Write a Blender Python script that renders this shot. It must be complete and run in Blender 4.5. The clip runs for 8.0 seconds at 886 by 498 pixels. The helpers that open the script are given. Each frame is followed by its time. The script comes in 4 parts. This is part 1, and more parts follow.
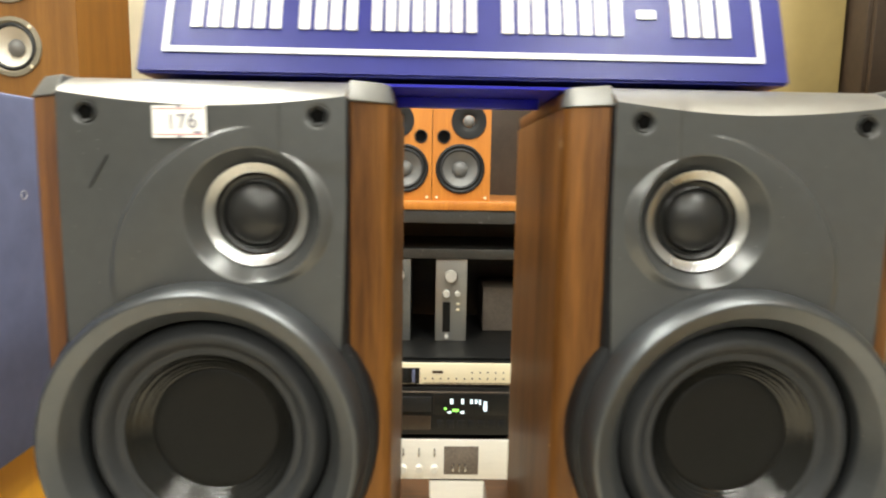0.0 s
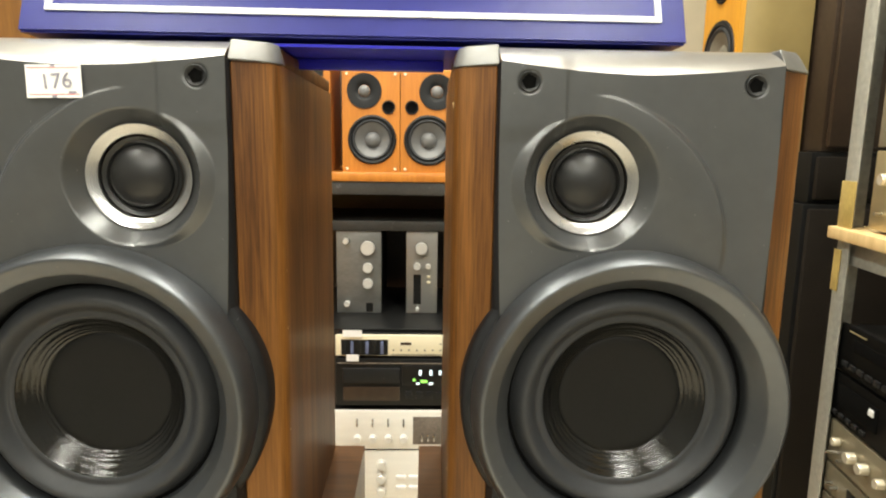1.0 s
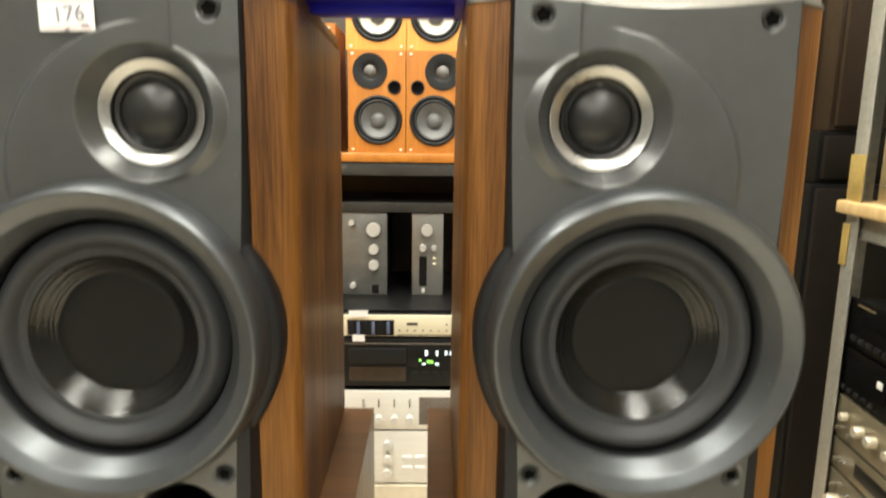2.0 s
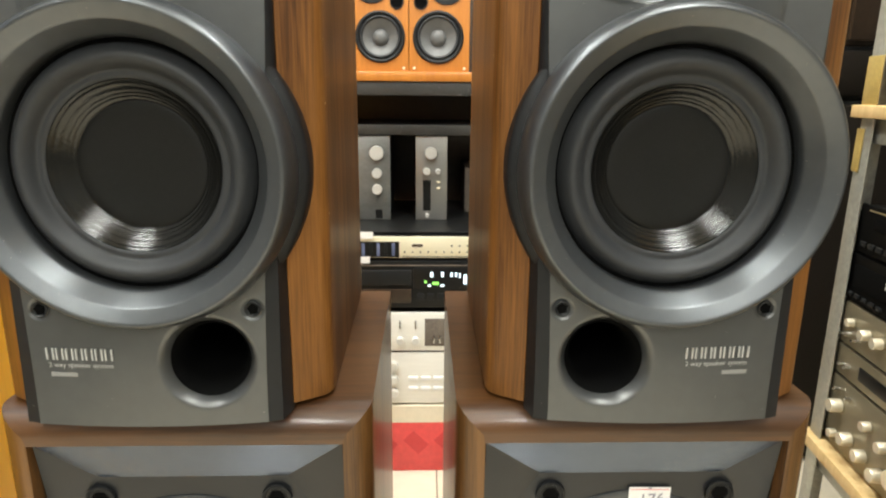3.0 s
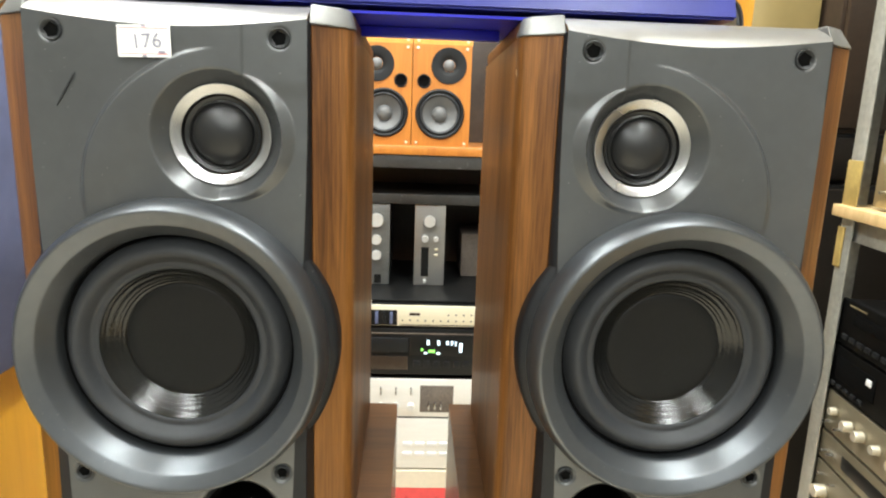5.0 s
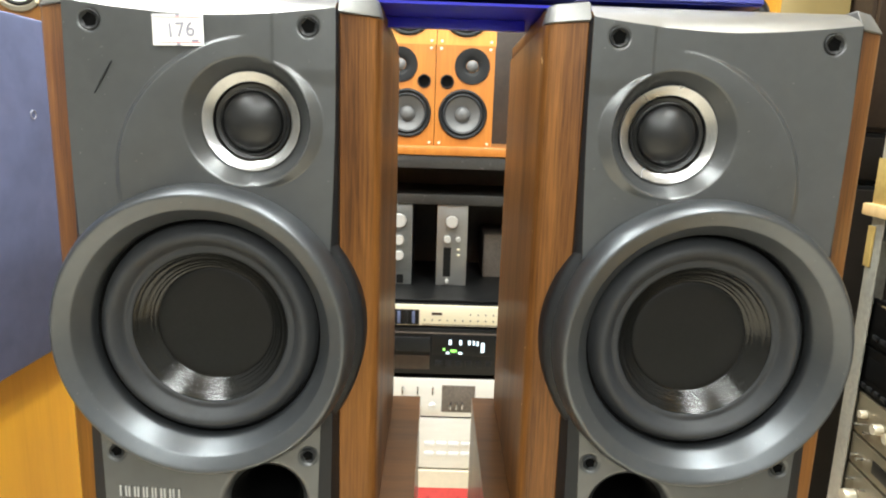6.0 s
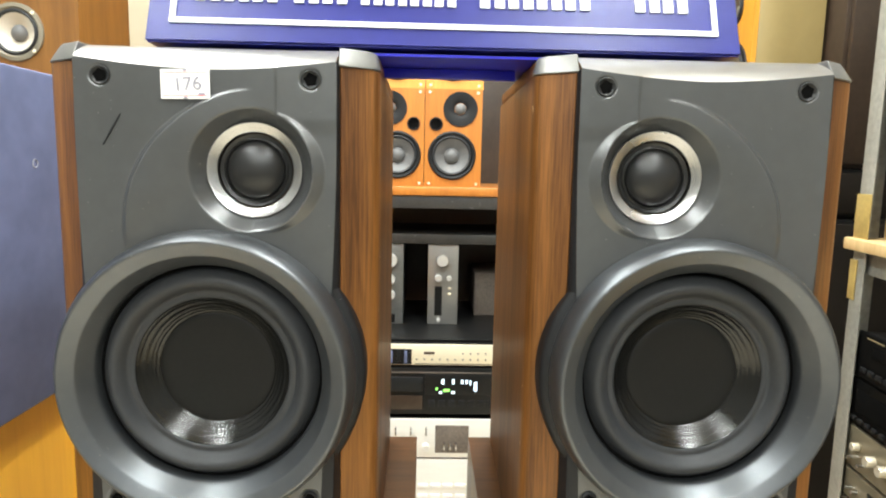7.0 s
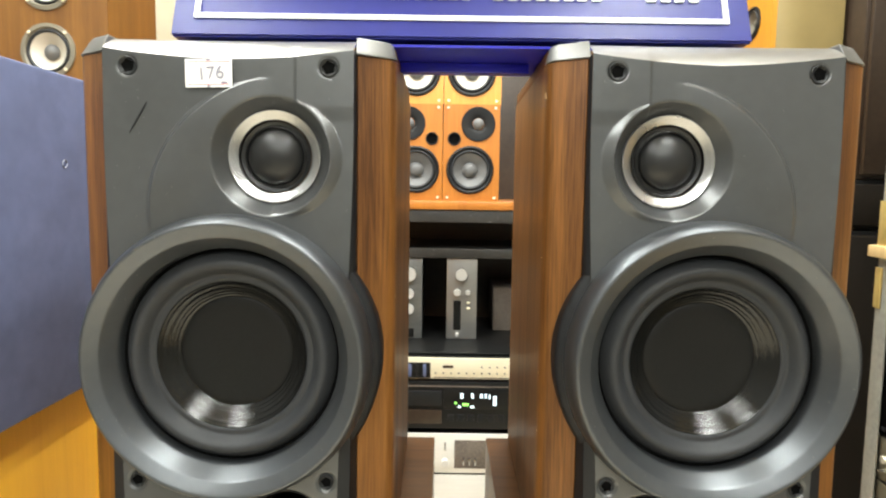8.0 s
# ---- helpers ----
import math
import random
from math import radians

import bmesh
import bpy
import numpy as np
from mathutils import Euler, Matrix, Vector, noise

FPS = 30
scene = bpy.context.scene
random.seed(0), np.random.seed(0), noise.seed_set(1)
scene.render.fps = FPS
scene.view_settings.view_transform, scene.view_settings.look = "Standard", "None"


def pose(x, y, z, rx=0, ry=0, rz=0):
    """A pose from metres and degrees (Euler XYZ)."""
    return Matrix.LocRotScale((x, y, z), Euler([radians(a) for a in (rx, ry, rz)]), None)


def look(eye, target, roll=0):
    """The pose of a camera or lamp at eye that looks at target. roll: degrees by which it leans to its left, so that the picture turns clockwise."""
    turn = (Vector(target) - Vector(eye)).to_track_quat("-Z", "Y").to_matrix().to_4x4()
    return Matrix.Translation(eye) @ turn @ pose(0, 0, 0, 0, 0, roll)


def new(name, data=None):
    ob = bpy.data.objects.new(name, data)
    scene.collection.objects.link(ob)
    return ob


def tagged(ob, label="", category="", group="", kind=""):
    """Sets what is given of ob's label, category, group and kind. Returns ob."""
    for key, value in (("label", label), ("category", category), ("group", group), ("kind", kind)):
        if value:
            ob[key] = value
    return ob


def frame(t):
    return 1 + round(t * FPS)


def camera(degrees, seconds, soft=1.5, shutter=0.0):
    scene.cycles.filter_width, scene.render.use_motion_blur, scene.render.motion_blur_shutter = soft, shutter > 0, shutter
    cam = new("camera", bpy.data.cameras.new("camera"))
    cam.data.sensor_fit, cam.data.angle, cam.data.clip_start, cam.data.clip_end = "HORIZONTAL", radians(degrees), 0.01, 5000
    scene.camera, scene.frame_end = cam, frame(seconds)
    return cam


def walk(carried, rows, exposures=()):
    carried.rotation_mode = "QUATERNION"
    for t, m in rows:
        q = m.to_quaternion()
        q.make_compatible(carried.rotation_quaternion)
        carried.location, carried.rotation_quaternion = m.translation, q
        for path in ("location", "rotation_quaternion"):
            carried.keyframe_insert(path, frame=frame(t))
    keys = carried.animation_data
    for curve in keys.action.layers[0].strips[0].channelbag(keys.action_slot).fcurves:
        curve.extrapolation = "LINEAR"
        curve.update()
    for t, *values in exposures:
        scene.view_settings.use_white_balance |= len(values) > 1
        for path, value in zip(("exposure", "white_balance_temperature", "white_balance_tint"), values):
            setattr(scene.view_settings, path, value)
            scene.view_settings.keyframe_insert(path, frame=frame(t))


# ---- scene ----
cam = camera(70.0, 8.0, soft=2.1, shutter=0.5)
PATH = [
    (0, (-0.033, -0.409, 1.061), (0.011, 1.574, 0.807), 1.0),
    (0.2, (0.001, -0.414, 1.062), (0.04, 1.568, 0.798), 0.3),
    (0.5, (0.025, -0.416, 1.057), (0.038, 1.564, 0.773), 0.9),
    (1, (0.04, -0.409, 1.053), (0.098, 1.562, 0.723), 0.9),
    (1.5, (0.031, -0.408, 1.05), (0.094, 1.563, 0.713), 1.5),
    (2, (0.034, -0.414, 1.014), (0.081, 1.556, 0.669), 0.8),
    (2.2, (0.033, -0.423, 0.975), (0.062, 1.543, 0.608), -0.1),
    (3.3, (0.006, -0.417, 0.927), (0.078, 1.515, 0.416), 0.8),
    (3.5, (0.009, -0.418, 0.929), (0.086, 1.514, 0.415), 0.9),
    (4, (0.006, -0.414, 0.966), (0.113, 1.522, 0.474), 2.0),
    (4.5, (-0.007, -0.424, 1.022), (0.123, 1.523, 0.587), 1.7),
    (5, (-0.013, -0.437, 1.043), (0.079, 1.521, 0.645), 2.0),
    (6.3, (-0.018, -0.446, 1.028), (0.002, 1.519, 0.656), 1.8),
    (6.5, (-0.027, -0.449, 1.03), (0.012, 1.527, 0.718), 1.8),
    (7, (-0.023, -0.457, 1.035), (0.035, 1.524, 0.77), 1.2),
    (7.5, (-0.025, -0.466, 1.03), (0.039, 1.519, 0.789), 0.8),
    (8, (-0.019, -0.467, 1.005), (-0.025, 1.524, 0.817), 0.8),
]
EXPOSURE = [(0, -0.10, 7000, 10), (1.5, -0.06, 7200, 10), (3.5, 0.0, 6480, 10), (4, 0.12, 6350, 10), (5, 0.17, 6400, 10), (7, 0.22, 6420, 10), (8, 0.13, 6600, 10)]
walk(cam, [(t, look(eye, target, roll)) for t, eye, target, roll in PATH], EXPOSURE)

# ---- world and light ----
world = bpy.data.worlds.new("world")
scene.world = world
world.use_nodes = True
world.node_tree.nodes["Background"].inputs["Color"].default_value = (0.95, 0.97, 1.0, 1)
world.node_tree.nodes["Background"].inputs["Strength"].default_value = 0.02
FLOOR = -0.12
CEIL = 2.75


def ceiling_lamp(x, y, sx, sy, power, colour=(0.96, 1.0, 0.96)):
    data = bpy.data.lights.new("lamp", "AREA")
    data.shape, data.size, data.size_y, data.energy, data.color = "RECTANGLE", sx, sy, power, colour
    ob = new("lamp", data)
    ob.matrix_world = pose(x, y, CEIL - 0.075, 0, 0, 0)
    return ob


# First two follow the cone highlights; the rest are unseen, added as fill.
LAMPS = [(-0.95, -0.65), (0.60, -0.65), (-0.75, 0.75), (0.30, 0.72), (-0.6, -2.5), (0.6, -2.5), (0.0, -4.2)]
for lx, ly in LAMPS:
    ceiling_lamp(lx, ly, 0.12, 1.15, 42)


# ---- materials ----
def material(name, colour, rough=0.5, metal=0.0, vary=0.12, scale=40.0, bump=0.0, bump_scale=300.0, coat=0.0, stretch=(1, 1, 1), dark=None, spec=0.5, wear=0.0, specks=0.0):
    """A surface with a broad and a fine variation of its colour, a varied gloss and a fine relief."""
    m = bpy.data.materials.new(name)
    m.use_nodes = True
    nt = m.node_tree
    b = nt.nodes["Principled BSDF"]
    tc = nt.nodes.new("ShaderNodeTexCoord")
    mp = nt.nodes.new("ShaderNodeMapping")
    mp.inputs["Scale"].default_value = stretch
    nt.links.new(tc.outputs["Object"], mp.inputs["Vector"])
    big = nt.nodes.new("ShaderNodeTexNoise")
    big.inputs["Scale"].default_value, big.inputs["Detail"].default_value = scale * 0.25, 4
    fine = nt.nodes.new("ShaderNodeTexNoise")
    fine.inputs["Scale"].default_value, fine.inputs["Detail"].default_value = scale * 3, 5
    for n in (big, fine):
        nt.links.new(mp.outputs["Vector"], n.inputs["Vector"])
    mix = nt.nodes.new("ShaderNodeMath")
    mix.operation = "ADD"
    nt.links.new(big.outputs["Fac"], mix.inputs[0])
    nt.links.new(fine.outputs["Fac"], mix.inputs[1])
    ramp = nt.nodes.new("ShaderNodeValToRGB")
    lo = dark or tuple(c * (1 - vary) for c in colour)
    hi = colour if dark else tuple(min(1, c * (1 + vary)) for c in colour)
    ramp.color_ramp.elements[0].position, ramp.color_ramp.elements[1].position = 0.36, 0.64
    ramp.color_ramp.elements[0].color, ramp.color_ramp.elements[1].color = (*lo, 1), (*hi, 1)
    half = nt.nodes.new("ShaderNodeMath")
    half.operation, half.inputs[1].default_value = "MULTIPLY", 0.5
    nt.links.new(mix.outputs[0], half.inputs[0])
    nt.links.new(half.outputs[0], ramp.inputs["Fac"])
    out = ramp.outputs["Color"]
    if wear:
        spots = nt.nodes.new("ShaderNodeTexNoise")
        spots.inputs["Scale"].default_value, spots.inputs["Detail"].default_value = scale * 0.9, 8
        nt.links.new(mp.outputs["Vector"], spots.inputs["Vector"])
        cut = nt.nodes.new("ShaderNodeValToRGB")
        cut.color_ramp.elements[0].position, cut.color_ramp.elements[1].position = 0.66, 0.74
        nt.links.new(spots.outputs["Fac"], cut.inputs["Fac"])
        mx = nt.nodes.new("ShaderNodeMixRGB")
        mx.inputs["Color2"].default_value = (*[min(1, c * 1.5 + 0.1) for c in colour], 1)
        ws = nt.nodes.new("ShaderNodeMath")
        ws.operation, ws.inputs[1].default_value = "MULTIPLY", wear
        nt.links.new(cut.outputs["Color"], ws.inputs[0])
        nt.links.new(ws.outputs[0], mx.inputs["Fac"])
        nt.links.new(out, mx.inputs["Color1"])
        out = mx.outputs["Color"]
    if specks:
        cells = nt.nodes.new("ShaderNodeTexVoronoi")
        cells.inputs["Scale"].default_value = specks
        nt.links.new(tc.outputs["Object"], cells.inputs["Vector"])
        dot = nt.nodes.new("ShaderNodeMath")
        dot.operation, dot.inputs[1].default_value = "LESS_THAN", 0.045
        nt.links.new(cells.outputs["Distance"], dot.inputs[0])
        soft_dot = nt.nodes.new("ShaderNodeMath")
        soft_dot.operation, soft_dot.inputs[1].default_value = "MULTIPLY", 0.35
        nt.links.new(dot.outputs[0], soft_dot.inputs[0])
        dm = nt.nodes.new("ShaderNodeMixRGB")
        dm.inputs["Color2"].default_value = (0.55, 0.53, 0.50, 1)
        nt.links.new(soft_dot.outputs[0], dm.inputs["Fac"])
        nt.links.new(out, dm.inputs["Color1"])
        out = dm.outputs["Color"]
    nt.links.new(out, b.inputs["Base Color"])
    rr = nt.nodes.new("ShaderNodeMapRange")
    rr.inputs["To Min"].default_value, rr.inputs["To Max"].default_value = max(0.02, rough * 0.82), min(1, rough * 1.18)
    nt.links.new(big.outputs["Fac"], rr.inputs["Value"])
    nt.links.new(rr.outputs["Result"], b.inputs["Roughness"])
    b.inputs["Metallic"].default_value = metal
    b.inputs["Coat Weight"].default_value = coat
    b.inputs["Coat Roughness"].default_value = 0.12
    b.inputs["Specular IOR Level"].default_value = spec
    if bump:
        g = nt.nodes.new("ShaderNodeTexNoise")
        g.inputs["Scale"].default_value, g.inputs["Detail"].default_value = bump_scale, 3
        nt.links.new(mp.outputs["Vector"], g.inputs["Vector"])
        bp = nt.nodes.new("ShaderNodeBump")
        bp.inputs["Strength"].default_value, bp.inputs["Distance"].default_value = bump, 0.001
        nt.links.new(g.outputs["Fac"], bp.inputs["Height"])
        nt.links.new(bp.outputs["Normal"], b.inputs["Normal"])
    return m


def wood(name, light, dark, rough=0.38, grain=1.0, coat=0.25, lie=False, coat_rough=0.2, spec=0.5):
    """Veneer with upright grain: long streaks, fine pores and a slow change of tone."""
    m = bpy.data.materials.new(name)
    m.use_nodes = True
    nt = m.node_tree
    b = nt.nodes["Principled BSDF"]
    tc = nt.nodes.new("ShaderNodeTexCoord")

    def noisy(sx, sy, sz, detail, rgh=0.55):
        mp = nt.nodes.new("ShaderNodeMapping")
        mp.inputs["Scale"].default_value = (sz, sy, sx) if lie else (sx, sy, sz)
        nt.links.new(tc.outputs["Object"], mp.inputs["Vector"])
        n = nt.nodes.new("ShaderNodeTexNoise")
        n.inputs["Scale"].default_value, n.inputs["Detail"].default_value, n.inputs["Roughness"].default_value = 1.0, detail, rgh
        nt.links.new(mp.outputs["Vector"], n.inputs["Vector"])
        return n.outputs["Fac"]

    streak = noisy(46 * grain, 46 * grain, 1.5 * grain, 9, 0.74)
    pores = noisy(700 * grain, 700 * grain, 22 * grain, 2)
    slow = noisy(14, 14, 3, 3)
    a = nt.nodes.new("ShaderNodeMath")
    a.operation, a.inputs[1].default_value = "MULTIPLY_ADD", 0.55
    nt.links.new(streak, a.inputs[0])
    s = nt.nodes.new("ShaderNodeMath")
    s.operation, s.inputs[1].default_value = "MULTIPLY", 0.30
    nt.links.new(slow, s.inputs[0])
    nt.links.new(s.outputs[0], a.inputs[2])
    c = nt.nodes.new("ShaderNodeMath")
    c.operation, c.inputs[1].default_value = "MULTIPLY_ADD", 0.22
    nt.links.new(pores, c.inputs[0])
    nt.links.new(a.outputs[0], c.inputs[2])
    ramp = nt.nodes.new("ShaderNodeValToRGB")
    ramp.color_ramp.elements[0].position, ramp.color_ramp.elements[1].position = 0.43, 0.61
    ramp.color_ramp.elements[0].color, ramp.color_ramp.elements[1].color = (*dark, 1), (*light, 1)
    nt.links.new(c.outputs[0], ramp.inputs["Fac"])
    nt.links.new(ramp.outputs["Color"], b.inputs["Base Color"])
    b.inputs["Roughness"].default_value = rough
    b.inputs["Specular IOR Level"].default_value = spec
    b.inputs["Coat Weight"].default_value, b.inputs["Coat Roughness"].default_value = coat, coat_rough
    bp = nt.nodes.new("ShaderNodeBump")
    bp.inputs["Strength"].default_value, bp.inputs["Distance"].default_value = 0.25, 0.0006
    nt.links.new(c.outputs[0], bp.inputs["Height"])
    nt.links.new(bp.outputs["Normal"], b.inputs["Normal"])
    return m


def turned(name, colour):
    """Lathe-turned metal whose sheen runs across the cutting marks, with fine grooves."""
    m = material(name, colour, 0.27, 1.0, 0.05, 60)
    b = m.node_tree.nodes["Principled BSDF"]
    tan = m.node_tree.nodes.new("ShaderNodeTangent")
    tan.direction_type, tan.axis = "RADIAL", "Y"
    b.inputs["Anisotropic"].default_value = 0.75
    m.node_tree.links.new(tan.outputs["Tangent"], b.inputs["Tangent"])
    return m


def lacquer(name, colour, height):
    """Thick gloss over wound fibre: fine beads laid in rings round an axis at the given height."""
    m = bpy.data.materials.new(name)
    m.use_nodes = True
    nt = m.node_tree
    b = nt.nodes["Principled BSDF"]
    tc = nt.nodes.new("ShaderNodeTexCoord")
    off = nt.nodes.new("ShaderNodeVectorMath")
    off.operation = "SUBTRACT"
    off.inputs[1].default_value = (0, 0, height)
    nt.links.new(tc.outputs["Object"], off.inputs[0])
    flat = nt.nodes.new("ShaderNodeVectorMath")
    flat.operation, flat.inputs[1].default_value = "MULTIPLY", (1, 0, 1)
    nt.links.new(off.outputs[0], flat.inputs[0])
    rad = nt.nodes.new("ShaderNodeVectorMath")
    rad.operation = "LENGTH"
    nt.links.new(flat.outputs[0], rad.inputs[0])
    sep = nt.nodes.new("ShaderNodeSeparateXYZ")
    nt.links.new(off.outputs[0], sep.inputs[0])
    ang = nt.nodes.new("ShaderNodeMath")
    ang.operation = "ARCTAN2"
    nt.links.new(sep.outputs["Z"], ang.inputs[0])
    nt.links.new(sep.outputs["X"], ang.inputs[1])
    both = nt.nodes.new("ShaderNodeCombineXYZ")
    nt.links.new(rad.outputs["Value"], both.inputs["X"])
    nt.links.new(ang.outputs[0], both.inputs["Y"])

    def grain(sx, sy, detail):
        mp = nt.nodes.new("ShaderNodeMapping")
        mp.inputs["Scale"].default_value = (sx, sy, 1)
        nt.links.new(both.outputs[0], mp.inputs["Vector"])
        n = nt.nodes.new("ShaderNodeTexNoise")
        n.inputs["Scale"].default_value, n.inputs["Detail"].default_value = 1.0, detail
        nt.links.new(mp.outputs["Vector"], n.inputs["Vector"])
        return n.outputs["Fac"]

    bead, wound = grain(900, 48, 2), grain(1500, 6, 3)
    add = nt.nodes.new("ShaderNodeMath")
    add.operation = "ADD"
    nt.links.new(bead, add.inputs[0])
    nt.links.new(wound, add.inputs[1])
    bp = nt.nodes.new("ShaderNodeBump")
    bp.inputs["Strength"].default_value, bp.inputs["Distance"].default_value = 0.45, 0.00030
    nt.links.new(add.outputs[0], bp.inputs["Height"])
    nt.links.new(bp.outputs["Normal"], b.inputs["Normal"])
    b.inputs["Base Color"].default_value = (*colour, 1)
    b.inputs["Roughness"].default_value = 0.14
    b.inputs["Specular IOR Level"].default_value = 0.55
    return m


def glow(name, colour, strength):
    m = bpy.data.materials.new(name)
    m.use_nodes = True
    b = m.node_tree.nodes["Principled BSDF"]
    b.inputs["Base Color"].default_value = (*colour, 1)
    b.inputs["Emission Color"].default_value, b.inputs["Emission Strength"].default_value = (*colour, 1), strength
    return m


WALNUT = wood("walnut veneer", (0.225, 0.093, 0.0215), (0.058, 0.0205, 0.0048), rough=0.46, coat=0.10, spec=0.3)
# One veneer: sides lightened as if lit, the level top panel shaded darker.
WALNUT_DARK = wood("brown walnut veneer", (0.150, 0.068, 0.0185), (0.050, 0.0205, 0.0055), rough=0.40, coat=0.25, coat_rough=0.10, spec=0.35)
WALNUT_LYING_SHADED = wood("brown walnut veneer with level grain, shaded", (0.090, 0.036, 0.0100), (0.030, 0.0115, 0.0035), rough=0.40, coat=0.30, coat_rough=0.12, lie=True)
CHERRY = wood("orange cherry veneer", (0.55, 0.205, 0.034), (0.42, 0.142, 0.022), rough=0.35)
CHERRY_PALE = wood("pale orange veneer", (0.80, 0.38, 0.08), (0.66, 0.28, 0.05), rough=0.35)
TEAK = wood("brown orange veneer", (0.22, 0.098, 0.019), (0.145, 0.060, 0.011), rough=0.4)
AMBER = wood("amber veneer", (0.96, 0.50, 0.032), (0.88, 0.43, 0.026), rough=0.5, coat=0.0)
HONEY = wood("honey veneer", (0.66, 0.31, 0.030), (0.56, 0.25, 0.022), rough=0.5, coat=0.0)
PINE = wood("pale plywood", (0.72, 0.52, 0.26), (0.55, 0.37, 0.16), rough=0.6, coat=0.0)
GREY = material("grey satin paint", (0.112, 0.115, 0.116), 0.31, 0.62, 0.06, 30, 0.10, 1500, wear=0.06, specks=120)
# Grey lightened and warmed so its colour holds the ceiling's reflection.
GREY_SHEEN = material("grey moulding with ceiling sheen", (0.26, 0.25, 0.235), 0.30, 0.65, 0.06, 30, 0.06, 1200)
CAP = material("dull grey cap plastic", (0.15, 0.148, 0.14), 0.38, 0.35, 0.08, 40, 0.06, 900, wear=0.1)
GREY_RING = material("graphite ring paint", (0.112, 0.119, 0.127), 0.37, 0.82, 0.06, 40, 0.06, 1500, wear=0.05, specks=140)
CHARCOAL = material("charcoal plastic", (0.010, 0.0105, 0.0115), 0.48, 0.0, 0.1, 60, 0.12, 1200, wear=0.08, spec=0.3, specks=150)
# Bluish light reflected by the bevel is put into this paler slate.
SLATE_LIT = material("satin slate baffle, lit blue grey", (0.105, 0.130, 0.175), 0.20, 0.65, 0.06, 30, 0.04, 1200)
SLATE_DARK = material("dark slate baffle", (0.019, 0.020, 0.022), 0.40, 0.1, 0.06, 30, 0.05, 1200)
RUBBER = material("black rubber", (0.026, 0.0275, 0.030), 0.50, 0, 0.1, 80, 0.06, 800, spec=0.35)
CONE = material("woven black cone", (0.006, 0.006, 0.0055), 0.55, 0, 0.2, 120, 0.25, 1400, spec=0.22)
SOCKET = material("dark socket plastic", (0.022, 0.023, 0.024), 0.42, 0.0, 0.1, 60, spec=0.28)
RING_METAL = turned("turned aluminium ring", (0.44, 0.44, 0.44))
GLOSS = lacquer("lacquered black cone", (0.0050, 0.0050, 0.0046), 0.176)
DOME = material("soft black dome", (0.012, 0.012, 0.012), 0.36, 0, 0.1, 90, 0.15, 900)
BLACK = material("black plastic", (0.008, 0.008, 0.008), 0.4, 0, 0.15, 60, spec=0.3)
VOID = material("matt black lining", (0.003, 0.003, 0.003), 0.9, 0, 0.1, 40, spec=0.05)
SILVER = material("turned aluminium", (0.50, 0.51, 0.52), 0.26, 1.0, 0.05, 60, 0.05, 900)
KNOB = material("satin knob metal", (0.74, 0.73, 0.70), 0.34, 0.35, 0.04, 60)
STEEL_WORN = material("scuffed silver fascia", (0.25, 0.255, 0.25), 0.42, 0.7, 0.16, 24, 0.06, 500, stretch=(1, 1, 6), wear=0.35)
# Rack silver, warmed and darkened in colour for the dim lower shelf.
RACK_STEEL_DIM = material("silver fascia in dim warm light", (0.25, 0.215, 0.145), 0.38, 0.5, 0.08, 30, 0.04, 900, stretch=(1, 1, 12))
# The rack's warm light is tinted into the knobs too.
RACK_KNOB = material("knob metal in warm light", (0.68, 0.62, 0.49), 0.30, 0.5, 0.05, 60)
KHAKI = material("khaki lacquered board", (0.27, 0.20, 0.078), 0.45, 0, 0.08, 8, 0.05, 90)
BEIGE = material("beige driver frame", (0.21, 0.19, 0.145), 0.45, 0.2, 0.1, 60)
CHIP = material("raw wood chip", (0.62, 0.45, 0.26), 0.8, 0, 0.2, 200)
STEEL = material("brushed silver fascia", (0.40, 0.40, 0.385), 0.38, 0.75, 0.05, 30, 0.04, 900, stretch=(1, 1, 12))
PALE = material("pale silver fascia", (0.80, 0.78, 0.73), 0.40, 0.15, 0.05, 30, 0.03, 900, stretch=(1, 1, 12))
CHAMPAGNE = material("champagne fascia", (0.84, 0.77, 0.58), 0.38, 0.2, 0.05, 30, stretch=(1, 1, 12))
GOLD = material("gold tinted fascia", (0.58, 0.47, 0.27), 0.35, 0.7, 0.08, 25, stretch=(1, 1, 12))
IRON = material("galvanised angle iron", (0.36, 0.36, 0.32), 0.42, 0.35, 0.2, 30, 0.1, 300, wear=0.3)
TAPE = material("yellowed adhesive tape", (0.40, 0.29, 0.095), 0.35, 0, 0.15, 50)
NAVY = material("navy grille cloth", (0.130, 0.155, 0.275), 0.62, 0, 0.16, 14, 0.5, 1600, wear=0.12, spec=0.25)
BLUE = material("blue printed vinyl", (0.019, 0.023, 0.185), 0.34, 0, 0.10, 18, 0.05, 60, wear=0.10, spec=0.35)
BLUE_DEEP = material("deep blue vinyl", (0.020, 0.020, 0.40), 0.30, 0, 0.10, 18, 0.05, 60)
SCUFF = material("pale scuff", (0.34, 0.36, 0.44), 0.7, 0, 0.2, 300)
WHITE = material("white vinyl", (0.82, 0.82, 0.82), 0.35, 0, 0.03, 30)
PAPER = material("white paper", (0.80, 0.79, 0.78), 0.75, 0, 0.04, 40)
INK = material("grey ink", (0.27, 0.26, 0.31), 0.6, 0, 0.1, 40)
PRINT = material("silver print", (0.42, 0.42, 0.41), 0.4, 0.2, 0.04, 60)
PRINT_DIM = material("worn silver print", (0.24, 0.24, 0.235), 0.4, 0.2, 0.1, 90)
